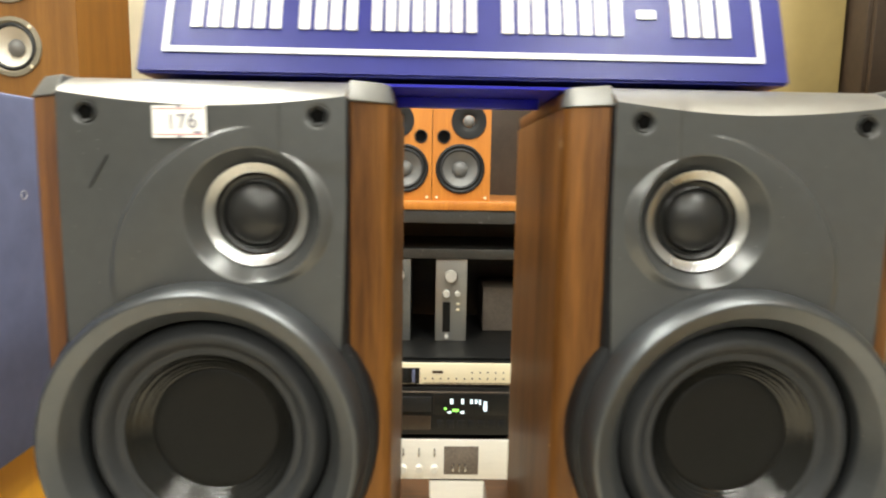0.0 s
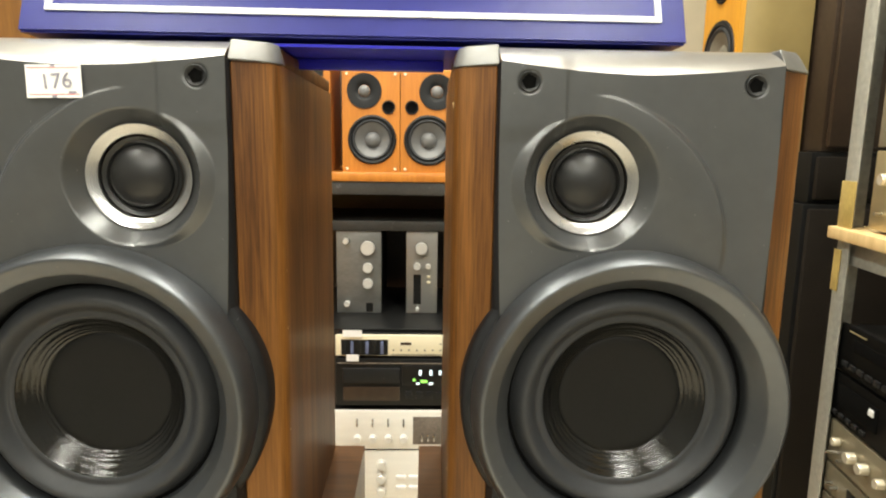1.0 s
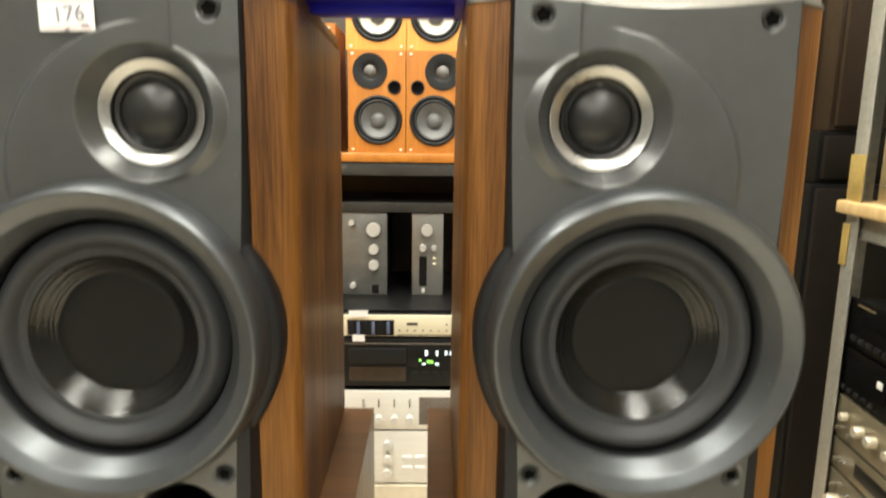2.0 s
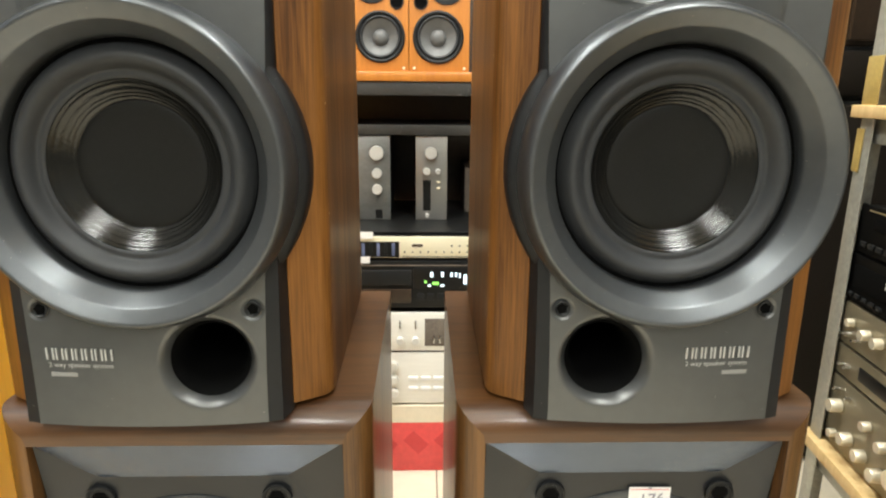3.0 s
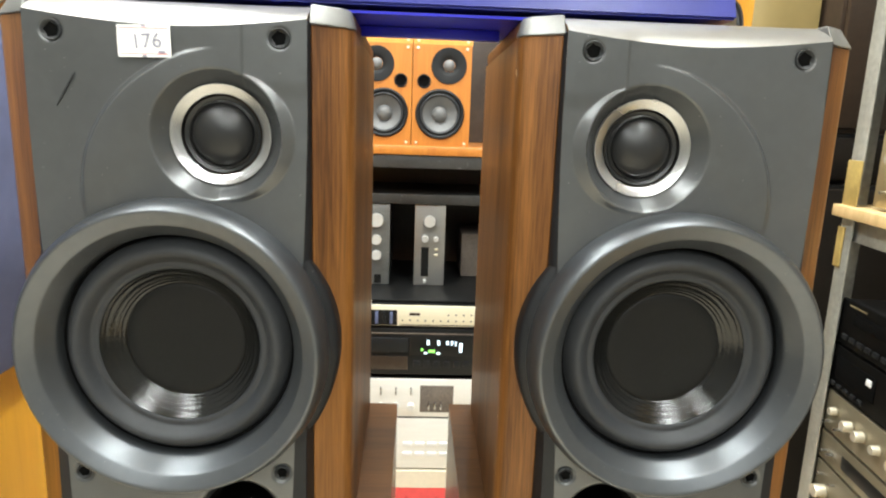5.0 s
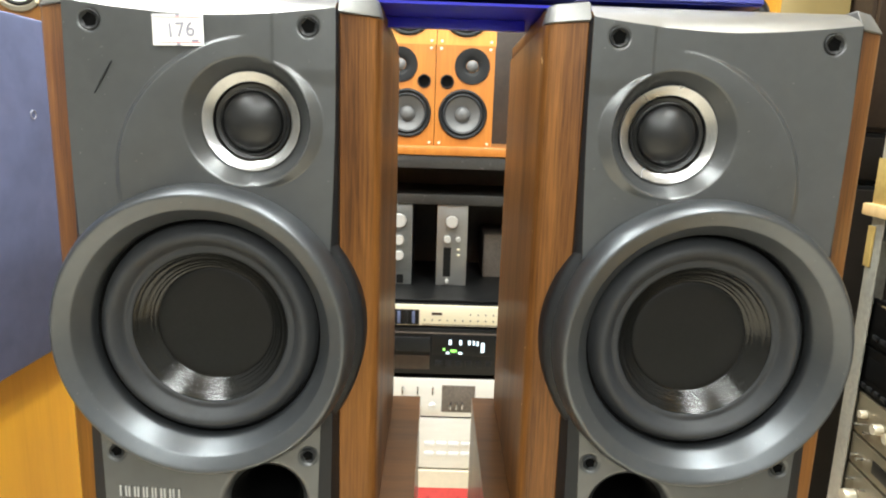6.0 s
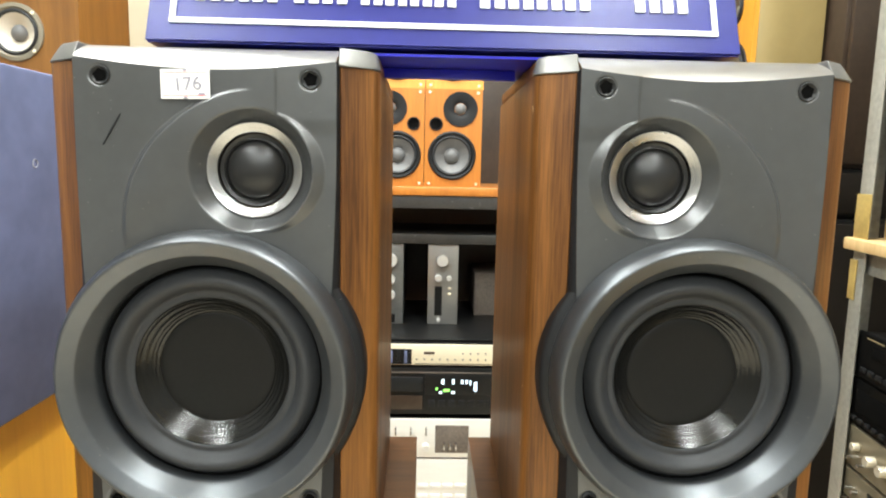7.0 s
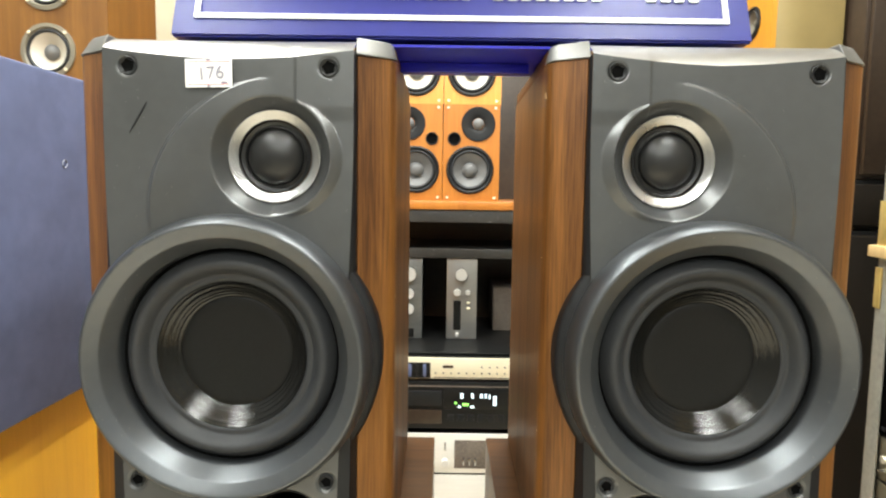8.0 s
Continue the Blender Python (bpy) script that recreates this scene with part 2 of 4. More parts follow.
TOWER_CLOTH = material("brown black grille cloth", (0.013, 0.0095, 0.0065), 0.7, 0, 0.2, 60, 0.2, 1200, spec=0.2)
DECK = material("dull black deck fascia", (0.0025, 0.0024, 0.0023), 0.55, 0, 0.2, 40, spec=0.10)
# The lower rack units' silver again, lightened for the better lit upper ones.
RACK_STEEL_LIT = material("silver fascia in brighter warm light", (0.36, 0.32, 0.225), 0.38, 0.5, 0.08, 30, 0.04, 900, stretch=(1, 1, 12))
RED = material("red printed card", (0.72, 0.075, 0.075), 0.45, 0, 0.10, 20)
RED_DEEP = material("deep red print", (0.58, 0.045, 0.05), 0.45, 0, 0.08, 20)
CARD = material("cream card", (0.74, 0.66, 0.52), 0.6, 0, 0.06, 20)
TILE = material("cream floor tile", (0.74, 0.66, 0.52), 0.14, 0, 0.05, 8)
GROUT = material("floor grout", (0.26, 0.22, 0.16), 0.8, 0, 0.1, 40)
# Walls out of view, darkened so reflections suit a shop of dark goods.
WALL_DIM = material("wall darkened for dim reflections", (0.17, 0.167, 0.157), 0.75, 0, 0.05, 6, 0.08, 120)
PLASTER = material("warm plaster", (0.60, 0.52, 0.37), 0.7, 0, 0.06, 6, 0.1, 120)
CEILING = material("white ceiling paint", (0.78, 0.76, 0.72), 0.8, 0, 0.03, 6)
PAPER_CONE = material("grey paper cone", (0.14, 0.14, 0.14), 0.5, 0, 0.12, 120, 0.15, 700)
PALE_CONE = material("pale paper cone", (0.62, 0.58, 0.50), 0.5, 0, 0.06, 120)
SPECKLED = material("speckled black edge", (0.045, 0.043, 0.040), 0.45, 0, 0.3, 55, 0.1, 500, wear=0.9)
BROWN = material("dark brown laminate", (0.040, 0.026, 0.017), 0.35, 0, 0.2, 20)
DUST = material("grey brown carton", (0.14, 0.115, 0.095), 0.8, 0, 0.3, 60, wear=0.2)
GREEN = glow("green display segment", (0.30, 0.95, 0.15), 1.1)
CYAN = glow("white display segment", (0.70, 0.88, 1.0), 1.2)
TUBE = glow("lit tube", (0.96, 1.0, 0.96), 8.0)


# ---- mesh helpers ----
def finish(bm, smooth=True, angle=35):
    bmesh.ops.recalc_face_normals(bm, faces=bm.faces)
    if smooth:
        lim = radians(angle)
        for e in bm.edges:
            e.smooth = not (len(e.link_faces) == 2 and e.calc_face_angle(0) > lim)
        for f in bm.faces:
            f.smooth = True


def part(name, bm, mat, parent=None, label="", m=None, smooth=True, angle=35, recalc=True):
    """Links a bmesh as one mesh object, under a thing or a part where parent is given."""
    if recalc:
        finish(bm, smooth, angle)
    else:
        for f in bm.faces:
            f.smooth = smooth
    me = bpy.data.meshes.new(name)
    bm.to_mesh(me)
    bm.free()
    me.materials.append(mat)
    ob = new(name, me)
    if parent:
        ob.parent = parent
    if m is not None:
        ob.matrix_basis = m
    if label:
        tagged(ob, label)
    return ob


def thing(name, m, label, category, group="", kind=""):
    ob = new(name)
    ob.empty_display_size = 0.05
    ob.matrix_basis = m
    return tagged(ob, label, category, group, kind)


def box(x0, x1, y0, y1, z0, z1, bevel=0.0, seg=2, bm=None):
    bm = bm or bmesh.new()
    vs = [bm.verts.new((x, y, z)) for x in (x0, x1) for y in (y0, y1) for z in (z0, z1)]
    fs = [bm.faces.new([vs[i] for i in q]) for q in ((0, 1, 3, 2), (4, 6, 7, 5), (0, 4, 5, 1), (2, 3, 7, 6), (0, 2, 6, 4), (1, 5, 7, 3))]
    if bevel:
        es = list({e for f in fs for e in f.edges})
        bmesh.ops.bevel(bm, geom=es, offset=bevel, segments=seg, profile=0.5, affect="EDGES")
    return bm


def lathe(profile, segs=64, closed=False, bm=None, cx=0.0, cz=0.0):
    """Turns (radius, y) pairs round an axis along y through (cx, cz)."""
    bm = bm or bmesh.new()
    rings = []
    for r, y in profile:
        if r < 1e-6:
            rings.append([bm.verts.new((cx, y, cz))])
        else:
            rings.append([bm.verts.new((cx + r * math.cos(2 * math.pi * i / segs), y, cz + r * math.sin(2 * math.pi * i / segs))) for i in range(segs)])
    pairs = list(zip(rings, rings[1:])) + ([(rings[-1], rings[0])] if closed else [])
    for a, b in pairs:
        for i in range(segs):
            j = (i + 1) % segs
            if len(a) == 1 and len(b) == 1:
                continue
            if len(a) == 1:
                bm.faces.new((a[0], b[i], b[j]))
            elif len(b) == 1:
                bm.faces.new((a[i], b[0], a[j]))
            else:
                bm.faces.new((a[i], b[i], b[j], a[j]))
    return bm


def arc(r0, y0, r1, y1, rise, n=8):
    """(radius, y) pairs on a half-round bulge from one place to another, rising towards -y."""
    return [(r0 + (r1 - r0) * i / n, y0 + (y1 - y0) * i / n - rise * math.sin(math.pi * i / n)) for i in range(n + 1)]


def prism(outline, z0, z1, bevel=0.0, seg=2):
    """An upright prism over a plan outline of (x, y) pairs."""
    bm = bmesh.new()
    lo = [bm.verts.new((x, y, z0)) for x, y in outline]
    hi = [bm.verts.new((x, y, z1)) for x, y in outline]
    n = len(outline)
    bm.faces.new(lo), bm.faces.new(hi)
    for i in range(n):
        bm.faces.new((lo[i], lo[(i + 1) % n], hi[(i + 1) % n], hi[i]))
    if bevel:
        bmesh.ops.bevel(bm, geom=list(bm.edges), offset=bevel, segments=seg, profile=0.5, affect="EDGES")
    return bm


def case_with_holes(w, d, h, holes, x0=None, lining=0.03):
    """A cabinet whose front, at y = 0, has round openings (x, z, radius)."""
    bm = bmesh.new()
    c = [(-w / 2, 0), (w / 2, 0), (w / 2, h), (-w / 2, h)]
    fr = [bm.verts.new((x, 0, z)) for x, z in c]
    bk = [bm.verts.new((x, d, z)) for x, z in c]
    edges = [bm.edges.new((fr[k], fr[(k + 1) % 4])) for k in range(4)]
    for hx, hz, r in holes:
        ring = [bm.verts.new((hx + r * math.cos(2 * math.pi * k / 40), 0, hz + r * math.sin(2 * math.pi * k / 40))) for k in range(40)]
        inner = [bm.verts.new((v.co.x, lining, v.co.z)) for v in ring]
        for k in range(40):
            edges.append(bm.edges.new((ring[k], ring[(k + 1) % 40])))
            bm.faces.new((ring[k], ring[(k + 1) % 40], inner[(k + 1) % 40], inner[k]))
        bm.faces.new(inner)
    bmesh.ops.triangle_fill(bm, edges=edges, use_beauty=True, use_dissolve=False)
    for k in range(4):
        bm.faces.new((fr[k], fr[(k + 1) % 4], bk[(k + 1) % 4], bk[k]))
    bm.faces.new(bk)
    return bm


def writing(name, text, size, mat, parent, m, label=""):
    """Lettering in the built-in font as a thin mesh, standing in the xz plane and facing -y."""
    cu = bpy.data.curves.new(name, "FONT")
    cu.body, cu.size, cu.extrude = text, size, size * 0.01
    tmp = bpy.data.objects.new(name, cu)
    scene.collection.objects.link(tmp)
    me = bpy.data.meshes.new_from_object(tmp.evaluated_get(bpy.context.evaluated_depsgraph_get()))
    bpy.data.objects.remove(tmp)
    me.materials.clear()
    me.materials.append(mat)
    ob = new(name, me)
    ob.parent = parent
    ob.matrix_basis = m @ pose(0, 0, 0, 90, 0, 0)
    if label:
        tagged(ob, label)
    return ob


def smooth(a, b, v):
    t = min(1.0, max(0.0, (v - a) / (b - a)))
    return t * t * (3 - 2 * t)


# ---- setting ----
def slab(name, x0, x1, y0, y1, z0, z1, mat, label):
    return tagged(part(name, box(x0, x1, y0, y1, z0, z1), mat, None, smooth=False), label, name.split("_")[0], kind="structure")


RX0, RX1, RY0, RY1 = -1.55, 1.42, -5.6, 1.86
floor = slab("floor", RX0, RX1, RY0, RY1, FLOOR - 0.1, FLOOR - 0.004, GROUT, "cream glazed tile floor of the shop")
slab("wall_north", RX0 - 0.1, RX1 + 0.1, RY1, RY1 + 0.1, FLOOR - 0.1, CEIL, PLASTER, "warm beige plastered wall behind the racks")
slab("wall_south", RX0 - 0.1, RX1 + 0.1, RY0 - 0.1, RY0, FLOOR - 0.1, CEIL, WALL_DIM, "unseen end wall of the shop, darkened for dim reflections")
slab("wall_east", RX1, RX1 + 0.1, RY0, RY1, FLOOR - 0.1, CEIL, WALL_DIM, "wall beside the rack, darkened for dim reflections")
slab("wall_west", RX0 - 0.1, RX0, RY0, RY1, FLOOR - 0.1, CEIL, WALL_DIM, "unseen side wall, darkened for dim reflections")
slab("ceiling", RX0 - 0.1, RX1 + 0.1, RY0 - 0.1, RY1 + 0.1, CEIL, CEIL + 0.1, CEILING, "white painted flat ceiling")
for lx, ly in LAMPS:
    ct = thing("ceiling_light", pose(lx, ly, CEIL), "long white ceiling light out of view with lit tube", "ceiling light", "ceiling lights")
    part("housing", box(-0.09, 0.09, -0.62, 0.62, -0.045, -0.001, 0.006), WHITE, ct)
    part("tube", lathe([(0, -0.58), (0.013, -0.58), (0.013, 0.58), (0, 0.58)], 16, cz=-0.058), TUBE, ct, "lit fluorescent tube")


# ---- the pair of stand-mount speakers ----
BASE = 0.70
WZ = 0.1760                  # woofer: height of its centre
TX, TZ = 0.0316, 0.3278      # tweeter: towards the inner side, height
PX, PZ, PR = 0.0415, 0.0425, 0.0243   # port


SOCKETS = ((-0.0745, 0.393), (0.0745, 0.393), (-0.071, 0.080), (0.0735, 0.080))   # outer and inner, top and bottom


def front(x, z, s):
    """Depth of the moulded baffle at x, z; s is +1 where the inner side is +x."""
    y = 0.010 * (z - 0.08) / 0.313
    y -= 0.007 * (1 - (x / 0.09) ** 2) * (1 - smooth(0.02, 0.16, z))
    u = x * s
    d = math.hypot(u - TX, z - TZ)
    # raised field round the tweeter: a bevelled crescent on its outer and upper side
    c = math.hypot(u - 0.0375, z - 0.286)
    if 0.04 < c < 0.101:
        thin = 1 - 0.9 * smooth(-0.030, 0.030, u)
        band = thin * (1 - smooth(0.018, 0.034, u)) * smooth(0.255, 0.315, z)
        y -= 0.0046 * (1 - smooth(0.1000 - 0.0050 * thin, 0.1000, c)) * band * smooth(0.042, 0.090, c)
    # upright step beside the inner socket
    y -= 0.0009 * smooth(0.0490, 0.0502, u) * smooth(0.352, 0.366, z)
    # waveguide dish
    rim = 0.0446
    f = min(1.0, max(0.0, (rim - d) / (rim - 0.0350)))
    y += 0.0112 * f * (1.12 - 0.12 * f)
    # lune-shaped lip that falls away from the dish on the inner side
    if u > TX:
        lip = 0.0440 - math.hypot(u - 0.0408, z - 0.3262)
        if lip > 0:
            y -= min(0.66 * lip, 0.0054) * (1 - f) ** 2 * smooth(0.0, 0.0012, lip)
    # port flare
    p = math.hypot(u - PX, z - PZ)
    if p < 0.0350:
        y += 0.012 * smooth(0, 1, (0.0350 - p) / (0.0350 - PR)) ** 1.4
    # soft seat for the sockets
    for sx, sz in SOCKETS:
        if abs(z - sz) < 0.011:
            q = math.hypot(u - sx, z - sz)
            if q < 0.011:
                y += 0.0012 * (1 - smooth(0.0066, 0.0080, q))
    return y


def half_width(z):
    return 0.0805 + 0.0125 * smooth(0.0, 0.36, z) + 0.007 * math.exp(-((z - WZ) / 0.026) ** 2)


def top_edge(x):
    return 0.3985 + 0.0075 * (abs(x) / 0.093) ** 1.7


def baffle_mesh(s):
    bm = bmesh.new()
    nx, nz = 196, 430
    grid = []
    for j in range(nz + 1):
        row = []
        for i in range(nx + 1):
            f = 2 * i / nx - 1
            zt = top_edge(f * 0.093)
            z = -0.0045 + (zt + 0.0045) * j / nz
            x = f * half_width(z)
            row.append(bm.verts.new((x, front(x, z, s), z)))
        grid.append(row)
    for j in range(nz):
        for i in range(nx):
            q = (grid[j][i], grid[j][i + 1], grid[j + 1][i + 1], grid[j + 1][i])
            mx, mz = (q[0].co.x + q[2].co.x) / 2, (q[0].co.z + q[2].co.z) / 2
            if math.hypot(mx, mz - WZ) < 0.0875 or math.hypot(mx * s - TX, mz - TZ) < 0.0335 or math.hypot(mx * s - PX, mz - PZ) < PR + 0.0010:
                continue
            bm.faces.new(q)
    for v in list(bm.verts):
        if not v.link_faces:
            bm.verts.remove(v)
    return bm


def baffle_sides():
    """Dark flanks of the baffle."""
    bm = bmesh.new()
    for sg in (-1, 1):
        n = 120
        prev = None
        for k in range(n + 1):
            z = -0.0045 + 0.4095 * k / n
            xf = half_width(z)
            xb, yb = 0.0945, 0.030
            yf = front(xf * sg, z, 1) + 0.0004
            cur = [bm.verts.new((sg * xf, yf, z)), bm.verts.new((sg * (xf + (xb - xf) * 0.7), yf + 0.0025, z)), bm.verts.new((sg * xb, 0.014, z)), bm.verts.new((sg * xb, 0.046, z))]
            if prev:
                for a in range(3):
                    bm.faces.new((prev[a], cur[a], cur[a + 1], prev[a + 1]))
            prev = cur
    return bm


def collar(sg):
    """The round swelling of the dark flank beside the woofer, on the side sg."""
    bm = bmesh.new()
    sec = [(0.1040, 0.0030), (0.1090, 0.0042), (0.1126, 0.0068), (0.1140, 0.0084), (0.1146, 0.0110), (0.1146, 0.0460), (0.1040, 0.0460)]
    top = math.acos(0.0925 / 0.1146)
    n, rows = 40, []
    for k in range(n + 1):
        a = -top + 2 * top * k / n
        rows.append([bm.verts.new((sg * max(r * math.cos(a), 0.0905), y, WZ + r * math.sin(a))) for r, y in sec])
    for p, q in zip(rows, rows[1:]):
        for i in range(len(sec)):
            j = (i + 1) % len(sec)
            bm.faces.new((p[i], q[i], q[j], p[j]))
    bm.faces.new(rows[0]), bm.faces.new(rows[-1])
    return bm


def underside():
    bm = bmesh.new()
    n = 24
    xs = [(-1 + 2 * i / n) * half_width(-0.0045) for i in range(n + 1)]
    a = [bm.verts.new((x, front(x, -0.0045, 1), -0.0045)) for x in xs]
    b = [bm.verts.new((x * 1.16, 0.016, 0.0005)) for x in xs]
    for i in range(n):
        bm.faces.new((a[i], a[i + 1], b[i + 1], b[i]))
    return bm


def top_moulding(s):
    """The sloped moulding over the baffle: dips in the middle, meets the top in a straight line."""
    bm = bmesh.new()
    n, rows = 48, 8
    grid = []
    for j in range(rows + 1):
        t = j / rows
        row = []
        for i in range(n + 1):
            x = (-1 + 2 * i / n) * (0.0928 + 0.001 * t)
            zb = top_edge(x)
            yb = front(x, zb, s) if abs(x) < 0.06 else front(math.copysign(0.06, x), zb, s)
            y = yb + (0.046 - yb) * t
            z = zb + (0.4185 - zb) * (math.sin(t * math.pi / 2) ** 0.8)
            row.append(bm.verts.new((x, y, z)))
        grid.append(row)
    for j in range(rows):
        for i in range(n):
            bm.faces.new((grid[j][i], grid[j][i + 1], grid[j + 1][i + 1], grid[j + 1][i]))
    return bm


def speaker(cx, s, label, scratch=False):
    sp = thing("bookshelf_speaker", pose(cx, 0, BASE), label, "speaker", "pair of grey and walnut speakers")
    edge = [(0.0948, 0.014), (0.1165, 0.0284), (0.1190, 0.0306), (0.1208, 0.0334), (0.1219, 0.0370), (0.1222, 0.0420), (0.1195, 0.285)]
    outline = [(-x, y) for x, y in edge] + edge[::-1] + [(0.0952, 0.20), (-0.0952, 0.20)]
    part("cabinet", prism(outline, 0.0, 0.4035, 0.0010, 1), WALNUT, sp, "walnut veneered cabinet with bevelled front corners")
    lid = [(-0.094, 0.047), (0.094, 0.047), (0.1212, 0.052), (0.1185, 0.284), (-0.1185, 0.284), (-0.1212, 0.052)]
    part("top_panel", prism(lid, 0.4037, 0.4165, 0.003, 2), WALNUT, sp)
    for sg in (-1, 1):
        cap = [(sg * 0.0935, 0.0105), (sg * 0.1175, 0.0268), (sg * 0.1215, 0.0312), (sg * 0.1232, 0.0365), (sg * 0.1228, 0.0515), (sg * 0.0935, 0.0475)]
        bm = prism(cap, 0.4035, 0.418, 0.0)
        for v in bm.verts:
            if v.co.z > 0.41:
                v.co.y += 0.010 * (1 if v.co.y < 0.04 else 0)
                v.co.x -= sg * 0.004 * (1 if abs(v.co.x) > 0.1 else 0)
        bmesh.ops.bevel(bm, geom=list(bm.edges), offset=0.0018, segments=3, profile=0.5, affect="EDGES")
        part("corner_cap", bm, CAP, sp, "grey plastic corner cap")
    baf = part("baffle", baffle_mesh(s), GREY, sp, "satin grey moulded baffle", angle=60)
    part("baffle_flank", baffle_sides(), CHARCOAL, sp, "charcoal baffle flank", angle=50)
    for sg in (-1, 1):
        part("woofer_collar", collar(sg), CHARCOAL, sp, "charcoal swelling beside the woofer", angle=40)
    part("baffle_foot", underside(), CHARCOAL, sp)
    part("top_moulding", top_moulding(s), GREY_SHEEN, sp, "sloped top moulding, grey lightened by ceiling sheen", angle=60)
    # sockets for the grille at the four corners: a flanged ring round a lobed hole
    for su, sz in SOCKETS:
        sx = s * su
        r = 0.0070 if sz > 0.2 else 0.0058
        y = front(sx, sz, s)
        prof = [(r, y + 0.0004), (r * 0.98, y - 0.0016), (r * 0.90, y - 0.0019), (r * 0.70, y - 0.0009), (r * 0.64, y - 0.0002), (r * 0.62, y + 0.004)]
        part("grille_socket", lathe(prof, 32, cx=sx, cz=sz), SOCKET, baf, "dark plastic grille socket")
        bm = lathe([(r * 0.62, y - 0.0004), (0, y - 0.0005)], 24, cx=sx, cz=sz)
        for a in range(5):
            w = 2 * math.pi * a / 5 + 0.5
            lathe([(r * 0.17, y - 0.0009), (0, y - 0.0010)], 10, bm=bm, cx=sx + r * 0.58 * math.cos(w), cz=sz + r * 0.58 * math.sin(w))
        part("socket_hole", bm, VOID, baf)
    # woofer
    ring = [(0.1000, 0.008), (0.1086, 0.004), (0.1084, -0.004), (0.1072, -0.0102), (0.1052, -0.0148), (0.1034, -0.0172), (0.1026, -0.0178), (0.1016, -0.0179), (0.1004, -0.0174), (0.0996, -0.0170), (0.0960, -0.0151), (0.0928, -0.0134), (0.0921, -0.0130), (0.0915, -0.0124), (0.0910, -0.0117), (0.0880, -0.0070), (0.0846, -0.0020), (0.0838, -0.0008), (0.0832, 0.0006), (0.0828, 0.004), (0.0826, 0.011)]
    wf = part("woofer_ring", lathe(ring, 160, cz=WZ), GREY_RING, sp, "graphite painted woofer trim ring", angle=50)
    part("gasket", lathe([(0.0829, 0.0085), (0.0800, 0.0088), (0.0785, 0.0090)], 96, cz=WZ), VOID, wf)
    part("surround", lathe([(0.0805, 0.0092)] + arc(0.0792, 0.0062, 0.0630, 0.0062, 0.0074, 16) + [(0.0618, 0.0066), (0.0606, 0.0064), (0.0592, 0.0064), (0.0578, 0.0070), (0.0570, 0.0082)], 112, cz=WZ), RUBBER, wf, "black rubber roll surround", angle=70)
    prof = []
    for k in range(121):
        f = k / 120
        rib = 0.00014 * math.sin(f * 5 * 2 * math.pi + 1.3 * math.sin(f * 9)) * (0.45 + 0.55 * math.sin(f * 5.3) ** 2)
        prof.append((0.0574 - 0.0142 * f, 0.0072 + 0.0128 * f ** 0.9 + rib))
    part("cone", lathe(prof, 128, cz=WZ), GLOSS, wf, "glossy black ribbed cone", angle=70)
    part("dust_cap", lathe([(0.0440, 0.0206), (0.0434, 0.0197), (0.0420, 0.0193), (0.036, 0.0197), (0.026, 0.0204), (0.012, 0.0209), (0, 0.0211)], 72, cz=WZ), CONE, wf, "matt black dust cap", angle=60)
    # tweeter
    ty = front(s * (TX - 0.0345), TZ, s) - 0.0008
    tw = part("tweeter_ring", lathe([(0.0354, ty + 0.003), (0.0353, ty - 0.0011), (0.0350, ty - 0.0015), (0.0345, ty - 0.0015), (0.0285, ty + 0.0012), (0.0280, ty + 0.0016), (0.0276, ty + 0.0030), (0.0262, ty + 0.006)], 120, cx=s * TX, cz=TZ), RING_METAL, sp, "bright turned metal tweeter ring", angle=20)
    part("dome_surround", lathe([(0.0266, ty + 0.0040), (0.0240, ty + 0.0052), (0.0236, ty + 0.0042), (0.0226, ty + 0.0036), (0.0222, ty + 0.0062)] + arc(0.0224, ty + 0.005, 0.0212, ty + 0.005, 0.0010, 6) + [(0.0210, ty + 0.0066)], 72, cx=s * TX, cz=TZ), DOME, tw, "black dome surround", angle=30)
    dome = [(0.0214 * math.cos(a), ty + 0.0062 - 0.0120 * math.sin(a)) for a in [math.pi / 2 * k / 14 for k in range(15)]]
    part("dome", lathe(dome[:-1] + [(0, dome[-1][1])], 72, cx=s * TX, cz=TZ), DOME, tw, "soft black fabric dome", angle=80)
    # port
    bm = bmesh.new()
    rows = []
    for r, deep in ((PR + 0.0034, -0.0012), (PR + 0.0010, -0.0014), (PR - 0.0012, 0.004), (PR - 0.002, 0.014), (PR - 0.0025, 0.12)):
        row = []
        for k in range(72):
            a = 2 * math.pi * k / 72
            x, z = s * PX + r * math.cos(a), PZ + r * math.sin(a)
            row.append(bm.verts.new((x, front(x, z, s) + deep, z)))
        rows.append(row)
    for a, b in zip(rows, rows[1:]):
        for k in range(72):
            bm.faces.new((a[k], a[(k + 1) % 72], b[(k + 1) % 72], b[k]))
    bm.faces.new(rows[-1])
    part("port_tube", bm, VOID, sp, "black bass reflex port tube", angle=70)
    # printing: brand mark as a plain bar, the line below it, model mark as a bar
    x0 = -0.069 if s > 0 else 0.0145
    ya, yz = front(x0, 0.045, s), front(x0 + 0.048, 0.045, s)
    turn = math.degrees(math.atan2(yz - ya, 0.048))
    base = pose(x0, ya - 0.0012, 0, 0, 0, turn)
    for k in range(7):
        for dx in (0.0, 0.0043):
            part("brand_mark", box(k * 0.0069 + dx, k * 0.0069 + dx + 0.0012, 0, 0.0012, 0.0448, 0.0532), PRINT, baf, "silver printed mark", base, smooth=False)
